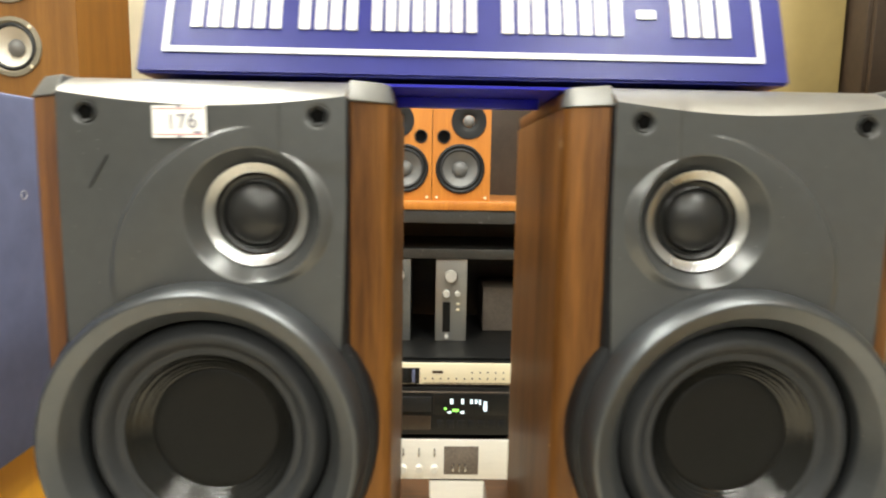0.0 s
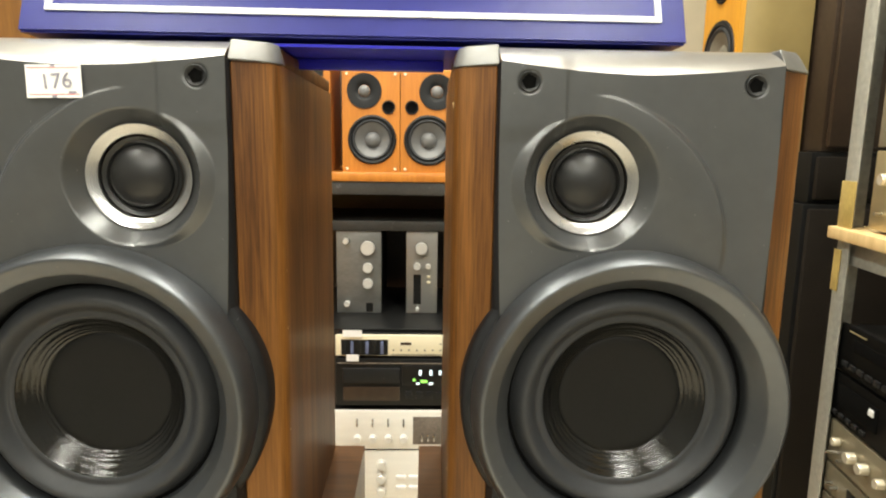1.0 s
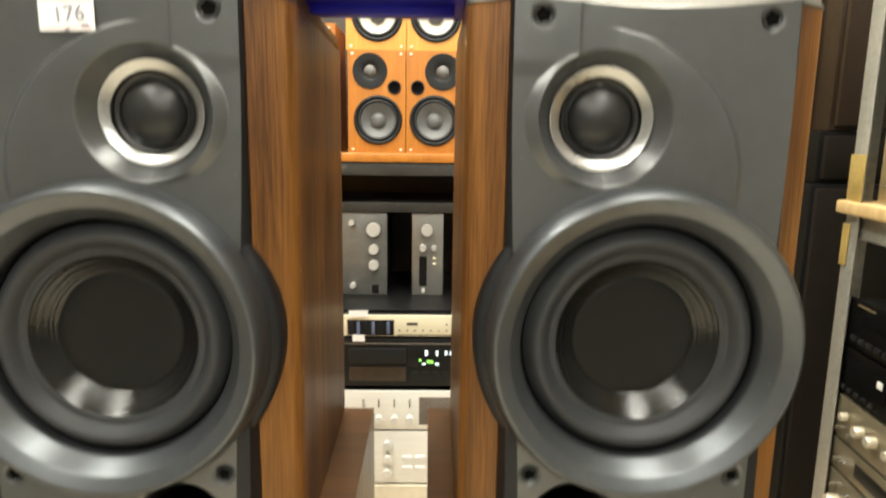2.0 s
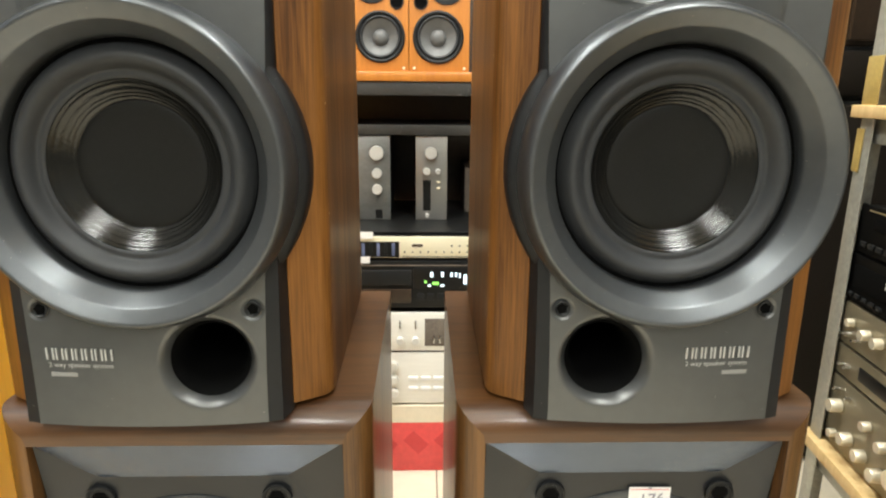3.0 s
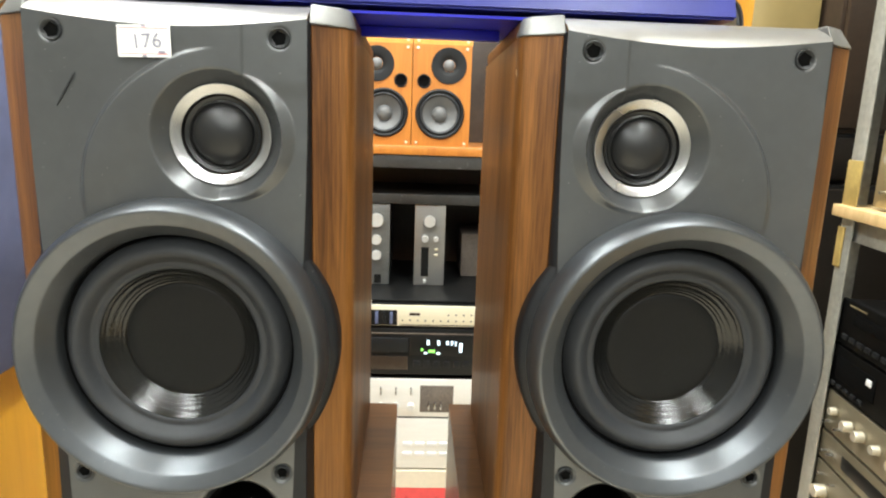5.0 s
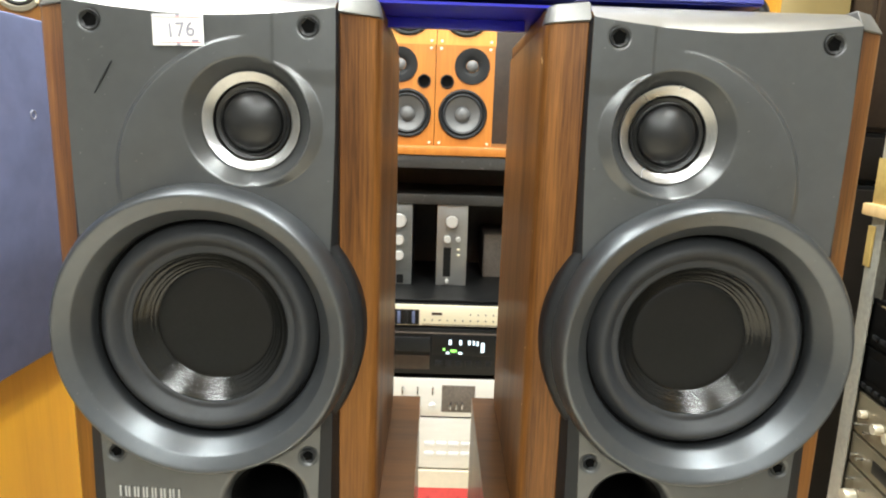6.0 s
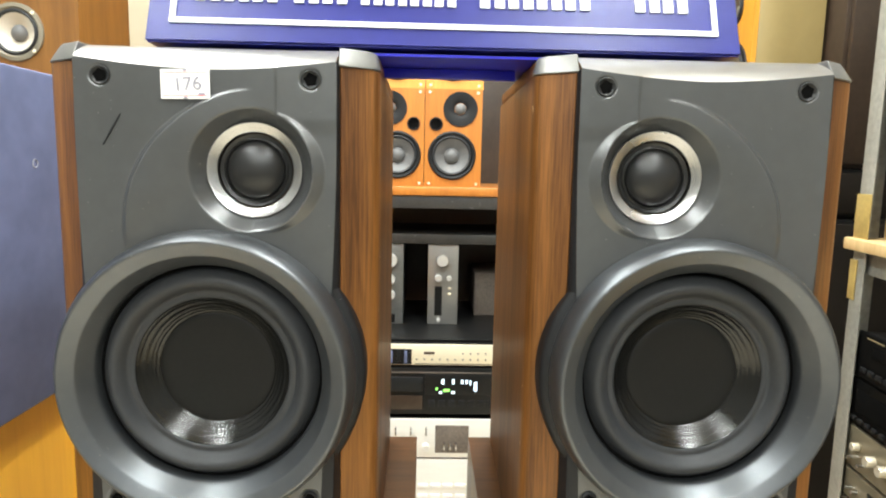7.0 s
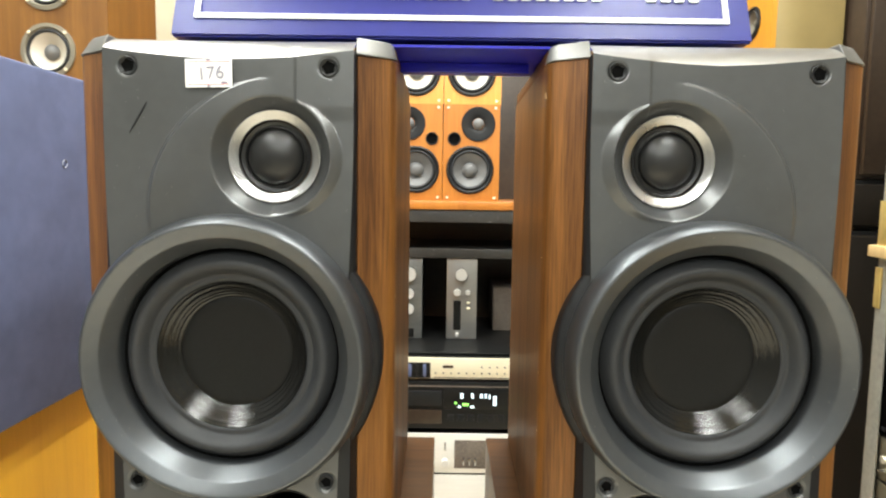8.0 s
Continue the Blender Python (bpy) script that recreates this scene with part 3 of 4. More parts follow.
    writing("small_print", "2 way speaker system", 0.0052, PRINT, baf, base @ pose(0.001 if s > 0 else 0, 0, 0.0395))
    mx = 0.002 if s > 0 else 0.028
    part("model_mark", box(mx, mx + 0.0185, 0, 0.0012, 0.0325, 0.0355), PRINT_DIM, baf, "", base, smooth=False)
    if scratch:
        bm = bmesh.new()
        a, b = (-0.0605, 0.3660), (-0.0735, 0.3440)
        yv = front(-0.067, 0.3550, s) - 0.0011
        vs = [bm.verts.new((a[0] - 0.0001, yv, a[1])), bm.verts.new((a[0] + 0.0002, yv, a[1])), bm.verts.new((-0.0676, yv, 0.3530)), bm.verts.new((b[0] + 0.0002, yv, b[1])), bm.verts.new((b[0] - 0.0001, yv, b[1])), bm.verts.new((-0.0685, yv, 0.3536))]
        bm.faces.new(vs)
        bm.faces.ensure_lookup_table()
        r = bmesh.ops.extrude_face_region(bm, geom=list(bm.faces))
        for v in r["geom"]:
            if isinstance(v, bmesh.types.BMVert):
                v.co.y += 0.0009
        part("scratch", bm, SOCKET, baf, "dark scratch in the paint", smooth=False)
    # pale chips along the inner edge of the veneer
    rnd = random.Random(7 if s > 0 else 3)
    spots = [(0.378, 0.0042)] if s < 0 else []
    spots += [(rnd.uniform(0.02, 0.39), rnd.uniform(0.0005, 0.0014)) for _ in range(3)]
    for z, hgt in spots:
        bm = lathe([(0.0011, -0.0004), (0.0008, -0.0009), (0, -0.0010)], 6)
        bmesh.ops.scale(bm, vec=(0.55, 1.0, hgt / 0.0011), verts=bm.verts)
        part("chip", bm, CHIP, sp, "", pose(s * 0.1214, 0.0398, z, 0, rnd.uniform(-20, 20), 65 * s), smooth=False)
    return sp


def price_tag(m, w, h, txt):
    tg = thing("price_tag", m, "white paper price tag with handwritten numbers", "price tag", "price tags")
    bm = prism([(-w / 2, 0), (w / 2, 0), (w / 2, 0.0004), (-w / 2, 0.0004)], 0, h)
    part("paper", bm, PAPER, tg, smooth=False)
    for z in (0.1, 0.9):
        part("rule", box(-w * 0.46, w * 0.46, -0.0002, 0.0002, h * z - 0.0002, h * z + 0.0002), RED, tg, smooth=False)
    for sx in (0, 1):
        part("punch_mark", box(-w * 0.04, w * 0.04, -0.0003, 0.0003, sx * h * 0.93, sx * h * 0.93 + h * 0.07), INK, tg, smooth=False)
    writing("numbers", txt, h * 0.66, INK, tg, pose(-w * 0.24, -0.0004, h * 0.25, 0, -4, 0))
    part("small_note", box(w * 0.26, w * 0.40, -0.0003, 0.0003, h * 0.12, h * 0.2), INK, tg, smooth=False)
    return tg


SX = 0.181
speaker(-SX, 1, "grey and walnut bookshelf speaker with a scratched baffle and price tag", True)
speaker(SX, -1, "grey and walnut bookshelf speaker with clean baffle", False)
lean = math.degrees(math.atan(0.010 / 0.313))
price_tag(pose(-0.1945, front(-0.012, 0.385, 1) - 0.0022, BASE + 0.3775, -lean, -1.2, 0), 0.0345, 0.0205, "176")


# ---- the lower pair that carries them ----
def lower_speaker(cx, hw, dx):
    h, dep = BASE - 0.003 - FLOOR, 0.288
    sp = thing("floor_speaker", pose(cx, 0.008, FLOOR), "brown walnut floor speaker with dark recessed baffle", "speaker", "lower pair of walnut speakers")
    r = 0.020
    ow, ot = hw - 0.0215, h - 0.0285
    # side and top panels with rounded front edges, mitred at the corners, stepping in to the baffle
    secs = [(0.0, dep), (0.0, r)] + [(r - r * math.cos(a), r - r * math.sin(a)) for a in [math.pi / 2 * k / 8 for k in range(1, 9)]] + [(0.0218, 0.0006), (0.0222, 0.0125)]
    for k, nm in ((0, "side_panel"), (1, "top_panel"), (2, "side_panel")):
        bm = bmesh.new()
        rows = []
        for ins, y in secs:
            c = ((-1, 0.03), (-1, h - ins - (0.006 if ins > 0.02 else 0)), (1, h - ins - (0.006 if ins > 0.02 else 0)), (1, 0.03))
            rows.append([bm.verts.new((c[q][0] * (hw - ins), y, c[q][1])) for q in (k, k + 1)])
        for a, b in zip(rows, rows[1:]):
            bm.faces.new((a[0], a[1], b[1], b[0]))
        part(nm, bm, WALNUT_LYING_SHADED if k == 1 else WALNUT_DARK, sp, "brown walnut panel with rounded front edge", angle=40)
    part("back_panel", box(-hw + 0.002, hw - 0.002, dep - 0.012, dep - 0.001, 0.03, h - 0.002), BLACK, sp)
    part("plinth", box(-hw + 0.01, hw - 0.01, 0.012, dep - 0.01, 0.0, 0.032), BLACK, sp)
    # bevelled board over the baffle, reflected light in its colour, with dark cheeks at its ends
    bm = bmesh.new()
    xi, zi, yi = ow - 0.044, ot - 0.039, 0.0208
    part("shadow_gap", box(-ow - 0.0004, ow + 0.0004, 0.0212, 0.0235, 0.04, ot + 0.0004), VOID, sp)
    ow, ot = ow - 0.0016, ot - 0.0018
    q = [bm.verts.new(p) for p in ((-ow, 0.006, ot), (ow, 0.006, ot), (xi + dx * 0.5, yi, zi), (-xi + dx * 0.5, yi, zi))]
    bm.faces.new(q)
    baf = part("baffle_bevel", bm, SLATE_LIT, sp, "bevelled board over the baffle, toned blue grey as if lit", smooth=False)
    for sx in (-1, 1):
        bm = bmesh.new()
        bm.faces.new([bm.verts.new(p) for p in ((sx * ow, 0.006, ot), (sx * xi + dx * 0.5, yi, zi), (sx * ow, 0.0202, ot - 0.095))])
        part("baffle_cheek", bm, SLATE_DARK, sp, smooth=False)
    cz = ot - 0.0530 - 0.098
    part("baffle", case_with_holes(2 * ow, 0.03, ot - 0.06, [(dx, cz - 0.03, 0.092)], lining=0.028), SLATE_DARK, sp, "dark grey baffle", pose(0, 0.0205, 0.03), smooth=False)
    for sx in (-1, 1):
        x, z = dx + sx * 0.0690, ot - 0.0545
        part("bolt", lathe([(0.0118, 0.0184), (0.0114, 0.0168), (0.0096, 0.0164), (0.0088, 0.0174), (0.0070, 0.0174), (0.0064, 0.0193)], 32, cx=x, cz=z), CHARCOAL, baf)
        bm = lathe([(0.0068, 0.0177), (0, 0.0180)], 6, cx=x, cz=z)
        part("bolt_socket", bm, VOID, baf)
    wf = part("woofer_rim", lathe([(0.0985, 0.0204), (0.0982, 0.0192), (0.0960, 0.0184), (0.0905, 0.0186), (0.0880, 0.0205), (0.0870, 0.024)], 96, cx=dx, cz=cz), GREY_RING, sp, "dark metal woofer rim")
    part("surround", lathe([(0.0872, 0.0215)] + arc(0.086, 0.021, 0.066, 0.021, 0.007, 10), 72, cx=dx, cz=cz), RUBBER, wf, angle=60)
    part("cone", lathe([(0.066, 0.021), (0.03, 0.038), (0.024, 0.034), (0, 0.030)], 72, cx=dx, cz=cz), CONE, wf)
    return sp


lower_speaker(-0.1670, 0.1385, -0.008)
lower_speaker(0.1740, 0.1385, 0.008)
price_tag(pose(0.1935, 0.0258, 0.5965, 0, 1.0, 0), 0.034, 0.0215, "176")


# ---- the sign that lies on the speakers ----
def sign():
    lean_back, d = 20, 0.125
    sg = thing("sign_board", pose(-0.0085, 0.048, 1.1235), "blue shop sign with white border and white lettering", "sign")
    w, h = 0.2315, 0.25
    t = math.tan(radians(lean_back))
    bm = bmesh.new()
    prof = [(0, 0), (t * h, h), (t * h + d, h), (d, -0.004)]
    a = [bm.verts.new((-w, y, z)) for y, z in prof]
    b = [bm.verts.new((w, y, z)) for y, z in prof]
    bm.faces.new(a), bm.faces.new(b)
    for k in range(4):
        bm.faces.new((a[k], a[(k + 1) % 4], b[(k + 1) % 4], b[k]))
    bmesh.ops.bevel(bm, geom=list(bm.edges), offset=0.002, segments=2, affect="EDGES")
    part("box", bm, BLUE, sg, "blue vinyl covered box")
    part("bottom_sheet", box(-w + 0.003, w - 0.003, 0.002, d, -0.0062, -0.0042), BLUE_DEEP, sg, "deep blue underside")
    part("bottom_lip", box(-0.062, 0.062, 0.060, 0.066, -0.0150, -0.0064, 0.001), BLUE_DEEP, sg, "deep blue lip")
    face = new("face")
    face.parent = sg
    face.matrix_basis = pose(0, -0.0012, 0, -lean_back, 0, 0)
    fx, f0, f1 = 0.2135, 0.0165, 0.235
    for n, q in (("border", (-fx, fx, f0, f0 + 0.0042)), ("border", (-fx, fx, f1 - 0.0042, f1)), ("border", (-fx, -fx + 0.0042, f0 + 0.0042, f1 - 0.0042)), ("border", (fx - 0.0042, fx, f0 + 0.0042, f1 - 0.0042))):
        part(n, box(q[0], q[1], -0.0006, 0.0008, q[2], q[3]), WHITE, face, smooth=False)
    for x0, x1, n in ((-0.197, -0.131, 3), (-0.121, -0.077, 2), (-0.069, 0.008, 4), (0.024, 0.114, 4), (0.147, 0.192, 2)):
        step = (x1 - x0) / n
        for k in range(n):
            for a, b in ((0.08, 0.42), (0.60, 0.94)):
                part("letter_bar", box(x0 + (k + a) * step, x0 + (k + b) * step, -0.0006, 0.0008, 0.036, 0.076), WHITE, face, smooth=False)
    part("dash_bar", box(0.124, 0.137, -0.0006, 0.0008, 0.050, 0.057), WHITE, face, smooth=False)
    return sg


sign()


# ---- rear rack with its goods ----
def knob(name, r, length, mat, parent, x, y, z, label=""):
    prof = [(r * 1.02, 0.0), (r, -length * 0.9), (r * 0.9, -length), (r * 0.3, -length * 0.97), (0, -length * 0.97)]
    return part(name, lathe([(a, y + b) for a, b in prof], 28, cx=x, cz=z), mat, parent, label)


def small_speaker(x0, x1, y, z0, h, mat, mirror, label, pale=False, group="orange speakers on the rear shelf"):
    w = x1 - x0
    sp = thing("small_speaker", pose((x0 + x1) / 2, y, z0), label, "speaker", group)
    k = w / 0.155
    wx, wz, wr = -0.003 * mirror, h * 0.325, 0.066 * k
    part("cabinet", case_with_holes(w, 0.2, h, [(wx, wz, wr * 0.9)]), mat, sp)
    fr = part("woofer_frame", lathe([(wr, 0.0), (wr * 0.99, -0.004), (wr * 0.93, -0.0055), (wr * 0.86, -0.004), (wr * 0.84, 0.0005)], 56, cx=wx, cz=wz), CHARCOAL, sp)
    part("surround", lathe(arc(wr * 0.84, 0.0, wr * 0.70, 0.0, 0.005, 8), 56, cx=wx, cz=wz), RUBBER, fr, angle=70)
    part("cone", lathe([(wr * 0.70, 0.0), (wr * 0.32, 0.016), (wr * 0.31, 0.012)], 56, cx=wx, cz=wz), PALE_CONE if pale else PAPER_CONE, fr, "pale paper cone" if pale else "grey paper cone")
    part("dust_cap", lathe([(wr * 0.31, 0.012), (wr * 0.25, 0.006), (wr * 0.13, 0.0025), (0, 0.001)], 40, cx=wx, cz=wz), PAPER_CONE, fr, angle=70)
    tx, tz, tr = 0.018 * mirror * k, h * 0.80, 0.047 * k
    tw = part("tweeter_plate", lathe([(tr, 0.0), (tr * 0.99, -0.003), (tr * 0.6, -0.003), (tr * 0.34, 0.0), (tr * 0.32, 0.001)], 48, cx=tx, cz=tz), CHARCOAL, sp)
    part("dome", lathe([(tr * 0.33, 0.0), (tr * 0.28, -0.004), (tr * 0.15, -0.007), (0, -0.008)], 32, cx=tx, cz=tz), PAPER_CONE, tw, angle=70)
    px, pz = -0.0475 * mirror * k, h * 0.645
    part("port", lathe([(0.0185 * k, -0.0005), (0.0178 * k, -0.003), (0.0152 * k, -0.003), (0.0145 * k, 0.001)], 32, cx=px, cz=pz), CHARCOAL, sp)
    part("port_hole", lathe([(0.0146 * k, -0.0008), (0.0140 * k, -0.0004), (0, -0.0004)], 32, cx=px, cz=pz), VOID, sp)
    for sx in (-1, 1):
        for sz in (0.035, 0.965):
            part("screw", lathe([(0.004, -0.0004), (0.0034, -0.0022), (0, -0.0024)], 14, cx=sx * w * 0.42, cz=h * sz), CHAMPAGNE, sp)
    return sp


def board(name, x0, x1, y0, y1, z0, z1, mat, label, cat="shelf", bevel=0.002):
    ob = part(name, box(x0, x1, y0, y1, z0, z1, bevel), mat)
    return tagged(ob, label, cat)


RY = 1.30
small_speaker(-0.181, -0.0295, RY, 0.973, 0.265, CHERRY, -1, "orange cherry bookshelf speaker with grey woofer")
small_speaker(-0.0275, 0.128, RY, 0.973, 0.265, CHERRY, 1, "orange cherry bookshelf speaker with grey woofer")
small_speaker(-0.185, -0.0285, RY + 0.005, 1.2385, 0.27, CHERRY_PALE, -1, "pale orange bookshelf speaker with white cone", True)
small_speaker(-0.0265, 0.130, RY + 0.005, 1.2385, 0.27, CHERRY_PALE, 1, "pale orange bookshelf speaker with white cone", True)
small_speaker(-0.42, -0.212, RY + 0.002, 0.973, 0.33, CHERRY, 1, "larger orange bookshelf speaker beside the small pair")
board("shelf_board", -0.62, 0.62, RY - 0.012, 1.74, 0.949, 0.973, CHERRY, "orange veneered shelf board", "shelf")
board("shelf_beam", -0.62, 0.62, RY - 0.004, 1.72, 0.913, 0.9488, SPECKLED, "scuffed black shelf beam under the board", "beam")
board("shelf_rail", -0.62, 0.62, 1.37, 1.72, 0.805, 0.833, SPECKLED, "black shelf board with worn speckled edge", "shelf")
board("shelf_board", -0.62, 0.62, 1.22, 1.72, 0.5575, 0.5625, BLACK, "black shelf board under the upright amplifiers", "shelf")
for px in (-0.63, 0.60):
    board("rack_post", px, px + 0.03, 1.50, 1.54, FLOOR, 1.9, BROWN, "dark brown upright rack post", "post")
board("plywood_sheet", -0.62, 0.62, 1.745, 1.76, FLOOR, 2.0, BROWN, "dark brown back panel of the rack", "panel")
board("carton", 0.135, 0.40, 1.50, 1.70, 0.5627, 0.70, DUST, "dusty grey brown carton on the shelf", "carton", 0.004)


def upright_amp(x0, x1, y, z0, z1, label, knobs, slot, keys, steel):
    am = thing("upright_amplifier", pose((x0 + x1) / 2, y, z0), label, "amplifier", "amplifiers stood on end")
    w, h = x1 - x0, z1 - z0
    part("case", box(-w / 2 + 0.002, w / 2 - 0.002, 0.006, 0.29, 0, h - 0.003, 0.002), BLACK, am)
    part("fascia", box(-w / 2, w / 2, 0, 0.006, 0, h, 0.0015), steel, am, "brushed silver front panel")
    for fx, fz, r in knobs:
        part("knob_seat", lathe([(r * 1.25, 0.0002), (r * 1.25, -0.001), (r, -0.001)], 28, cx=fx, cz=fz * h), steel, am)
        knob("knob", r, 0.016, KNOB, am, fx, -0.001, fz * h)
    for fx, fz, sw, sh in slot:
        part("window", box(fx - sw / 2, fx + sw / 2, -0.0008, 0.002, fz * h - sh / 2, fz * h + sh / 2), BLACK, am, "dark meter window", smooth=False)
    for fx, fz in keys:
        part("key", box(fx - 0.005, fx + 0.005, -0.005, 0.001, fz * h - 0.003, fz * h + 0.003, 0.001), CHAMPAGNE, am)
    return am


upright_amp(-0.012, 0.077, 1.38, 0.563, 0.803, "silver amplifier stood on end with a dark meter", [(-0.002, 0.80, 0.017), (-0.014, 0.585, 0.010), (0.018, 0.585, 0.007), (-0.012, 0.06, 0.005)], [(-0.013, 0.295, 0.022, 0.088)], [(0.020, 0.455), (0.020, 0.385)], STEEL)
upright_amp(-0.212, -0.084, 1.38, 0.563, 0.803, "scuffed silver amplifier stood on end with round knobs", [(0.026, 0.80, 0.020), (0.026, 0.56, 0.014), (0.026, 0.37, 0.014), (-0.036, 0.88, 0.008), (-0.034, 0.12, 0.008)], [(0.030, 0.07, 0.020, 0.026)], [], STEEL_WORN)


def component(name, x0, x1, y, z0, z1, mat, label, cat, group="", depth=0.3, base=Matrix()):
    c = thing(name, base @ pose((x0 + x1) / 2, y, z0), label, cat, group)
    w, h = x1 - x0, z1 - z0
    part("case", box(-w / 2 + 0.003, w / 2 - 0.003, 0.008, depth, 0.006, h - 0.002, 0.002), BLACK, c)
    part("fascia", box(-w / 2, w / 2, 0, 0.008, 0.006, h, 0.0015), mat, c)
    for sx in (-1, 1):
        part("foot", lathe([(0, 0.0), (0.016, 0.0), (0.016, 0.0065), (0, 0.0065)], 20), BLACK, c).matrix_basis = pose(sx * w * 0.42, 0.05, 0, 90)
    return c


CY = 1.18
TIER = [(-0.121, 0.030), (0.082, 0.2365), (0.2370, 0.351), (0.359, 0.4935), (0.508, 0.5475)]
nex = component("equalizer", -0.19, 0.25, CY + 0.004, 0.4945, 0.5570, CHAMPAGNE, "champagne equalizer with rows of small dots", "equalizer")
part("dark_end", box(-0.205, -0.083, -0.0012, 0.001, 0.008, 0.0500), BLACK, nex, "black slider panel", smooth=False)
for k in range(6):
    part("slider", box(-0.200 + 0.0195 * k, -0.192 + 0.0195 * k, -0.004, -0.0008, 0.012, 0.046, 0.001), NAVY if k % 2 else CHARCOAL, nex)
for k in range(13):
    x = -0.069 + 0.0205 * k
    part("dot", lathe([(0.0022, 0.0), (0.002, -0.0016), (0, -0.0016)], 10, cx=x, cz=0.022), BROWN, nex)
    if k > 5:
        part("dot", lathe([(0.0022, 0.0), (0.002, -0.0016), (0, -0.0016)], 10, cx=x, cz=0.039), BROWN, nex)
part("brand_mark", box(-0.050, -0.022, -0.0008, 0.001, 0.036, 0.043), BROWN, nex, smooth=False)
part("line", box(-0.075, 0.2, -0.0008, 0.001, 0.0085, 0.0105), BROWN, nex, smooth=False)

deck = component("disc_player", -0.19, 0.25, CY, 0.3590, 0.4940, BLACK, "black disc player with lit green display", "disc player")
part("drawer", box(-0.20, -0.052, -0.006, 0.001, 0.070, 0.110, 0.002), CHARCOAL, deck, "dark drawer front")
part("lower_flap", box(-0.20, -0.052, -0.004, 0.001, 0.020, 0.058, 0.002), BROWN, deck)
win = part("display_window", box(-0.046, 0.19, -0.002, 0.001, 0.060, 0.118, 0.001), BLACK, deck, "glossy black display window")
for x, z, w, h, mt in ((-0.014, 0.078, 0.008, 0.008, GREEN), (0.012, 0.074, 0.024, 0.009, GREEN), (-0.004, 0.068, 0.012, 0.007, CYAN), (0.030, 0.068, 0.014, 0.008, CYAN), (0.002, 0.098, 0.010, 0.018, CYAN), (0.030, 0.098, 0.009, 0.017, CYAN), (0.054, 0.098, 0.009, 0.015, CYAN), (0.066, 0.098, 0.008, 0.015, CYAN), (0.076, 0.096, 0.006, 0.017, CYAN), (0.090, 0.085, 0.012, 0.034, CYAN)):
    part("segment", box(x - w * 0.36, x + w * 0.36, -0.0030, -0.0019, z - h * 0.38, z + h * 0.38), mt, win, smooth=False)
for k in range(8):
    part("button", box(-0.036 + 0.027 * k, -0.019 + 0.027 * k, -0.003, 0.001, 0.026, 0.046, 0.001), CHARCOAL, deck)
part("trim_line", box(-0.215, 0.215, -0.0015, 0.001, 0.121, 0.124), DUST, deck, smooth=False)

amp = component("amplifier", -0.20, 0.26, CY - 0.004, 0.2370, 0.3520, PALE, "pale silver amplifier with small round knobs", "amplifier", "silver amplifiers in the rear stack")
part("dark_panel", box(-0.016, 0.075, -0.0015, 0.001, 0.020, 0.098, 0.001), DUST, amp, "dark meter panel")
for k in range(4):
    x = -0.164 + 0.041 * k
    knob("knob", 0.010, 0.016, KNOB, amp, x, 0.0, 0.038)
    for dz in (0.075, 0.087):
        part("lever", box(x - 0.002, x + 0.002, -0.008, 0.001, dz - 0.004, dz + 0.006, 0.001), SILVER, amp)
for k in range(3):
    part("lever", box(0.006 + 0.016 * k, 0.011 + 0.016 * k, -0.008, -0.001, 0.030, 0.050, 0.001), SILVER, amp)
am2 = component("amplifier", -0.20, 0.26, CY - 0.004, 0.0820, 0.2368, PALE, "pale silver amplifier with rows of push buttons", "amplifier", "silver amplifiers in the rear stack")
for k in range(3):
    knob("knob", 0.012, 0.016, KNOB, am2, -0.10, 0.0, 0.120 - 0.040 * k)
for r in range(2):
    for k in range(5):
        part("button", box(-0.060 + 0.034 * k, -0.034 + 0.034 * k, -0.005, 0.001, 0.046 + 0.030 * r, 0.056 + 0.030 * r, 0.001), WHITE, am2)

rb = thing("red_carton", pose(0.02, CY - 0.01, FLOOR), "red and white printed carton on the floor", "carton")
part("carton_body", box(-0.26, 0.26, 0, 0.34, 0.0, 0.2015, 0.003), RED, rb)
part("white_band", box(-0.2605, 0.2605, -0.0012, 0.3, 0.152, 0.2022), CARD, rb, "white upper band", smooth=False)
for k in range(6):
    bm = prism([(-0.030, -0.0008), (0.030, -0.0008), (0.030, 0.0008), (-0.030, 0.0008)], 0.060, 0.120)
    for v in bm.verts:
        v.co.z = 0.09 + (v.co.z - 0.09) * 0.7
    bmesh.ops.rotate(bm, cent=(0, 0, 0.09), matrix=Matrix.Rotation(radians(45), 3, "Y"), verts=bm.verts)
    bmesh.ops.translate(bm, vec=(-0.20 + 0.085 * k, 0, 0), verts=bm.verts)
    part("diamond", bm, RED_DEEP, rb, smooth=False)
for x, z, w in ((-0.145, 0.563, 0.05), (-0.145, 0.497, 0.032)):
    tg = tagged(part("shelf_tag", box(x - w / 2, x + w / 2, CY - 0.004, CY - 0.003, z - 0.009, z + 0.009), PAPER, smooth=False), "small white paper tag stuck to the gear", "tag", "white shelf tags")


# ---- metal rack along the right side ----
RACK = pose(0.836, 0.75, 0, 0, 0, -97)   # x runs along the front towards the viewer, y into the rack


def rack_board(name, m, bm, mat, label, cat):
    ob = part(name, bm, mat, None, "", m)
    return tagged(ob, label, cat)


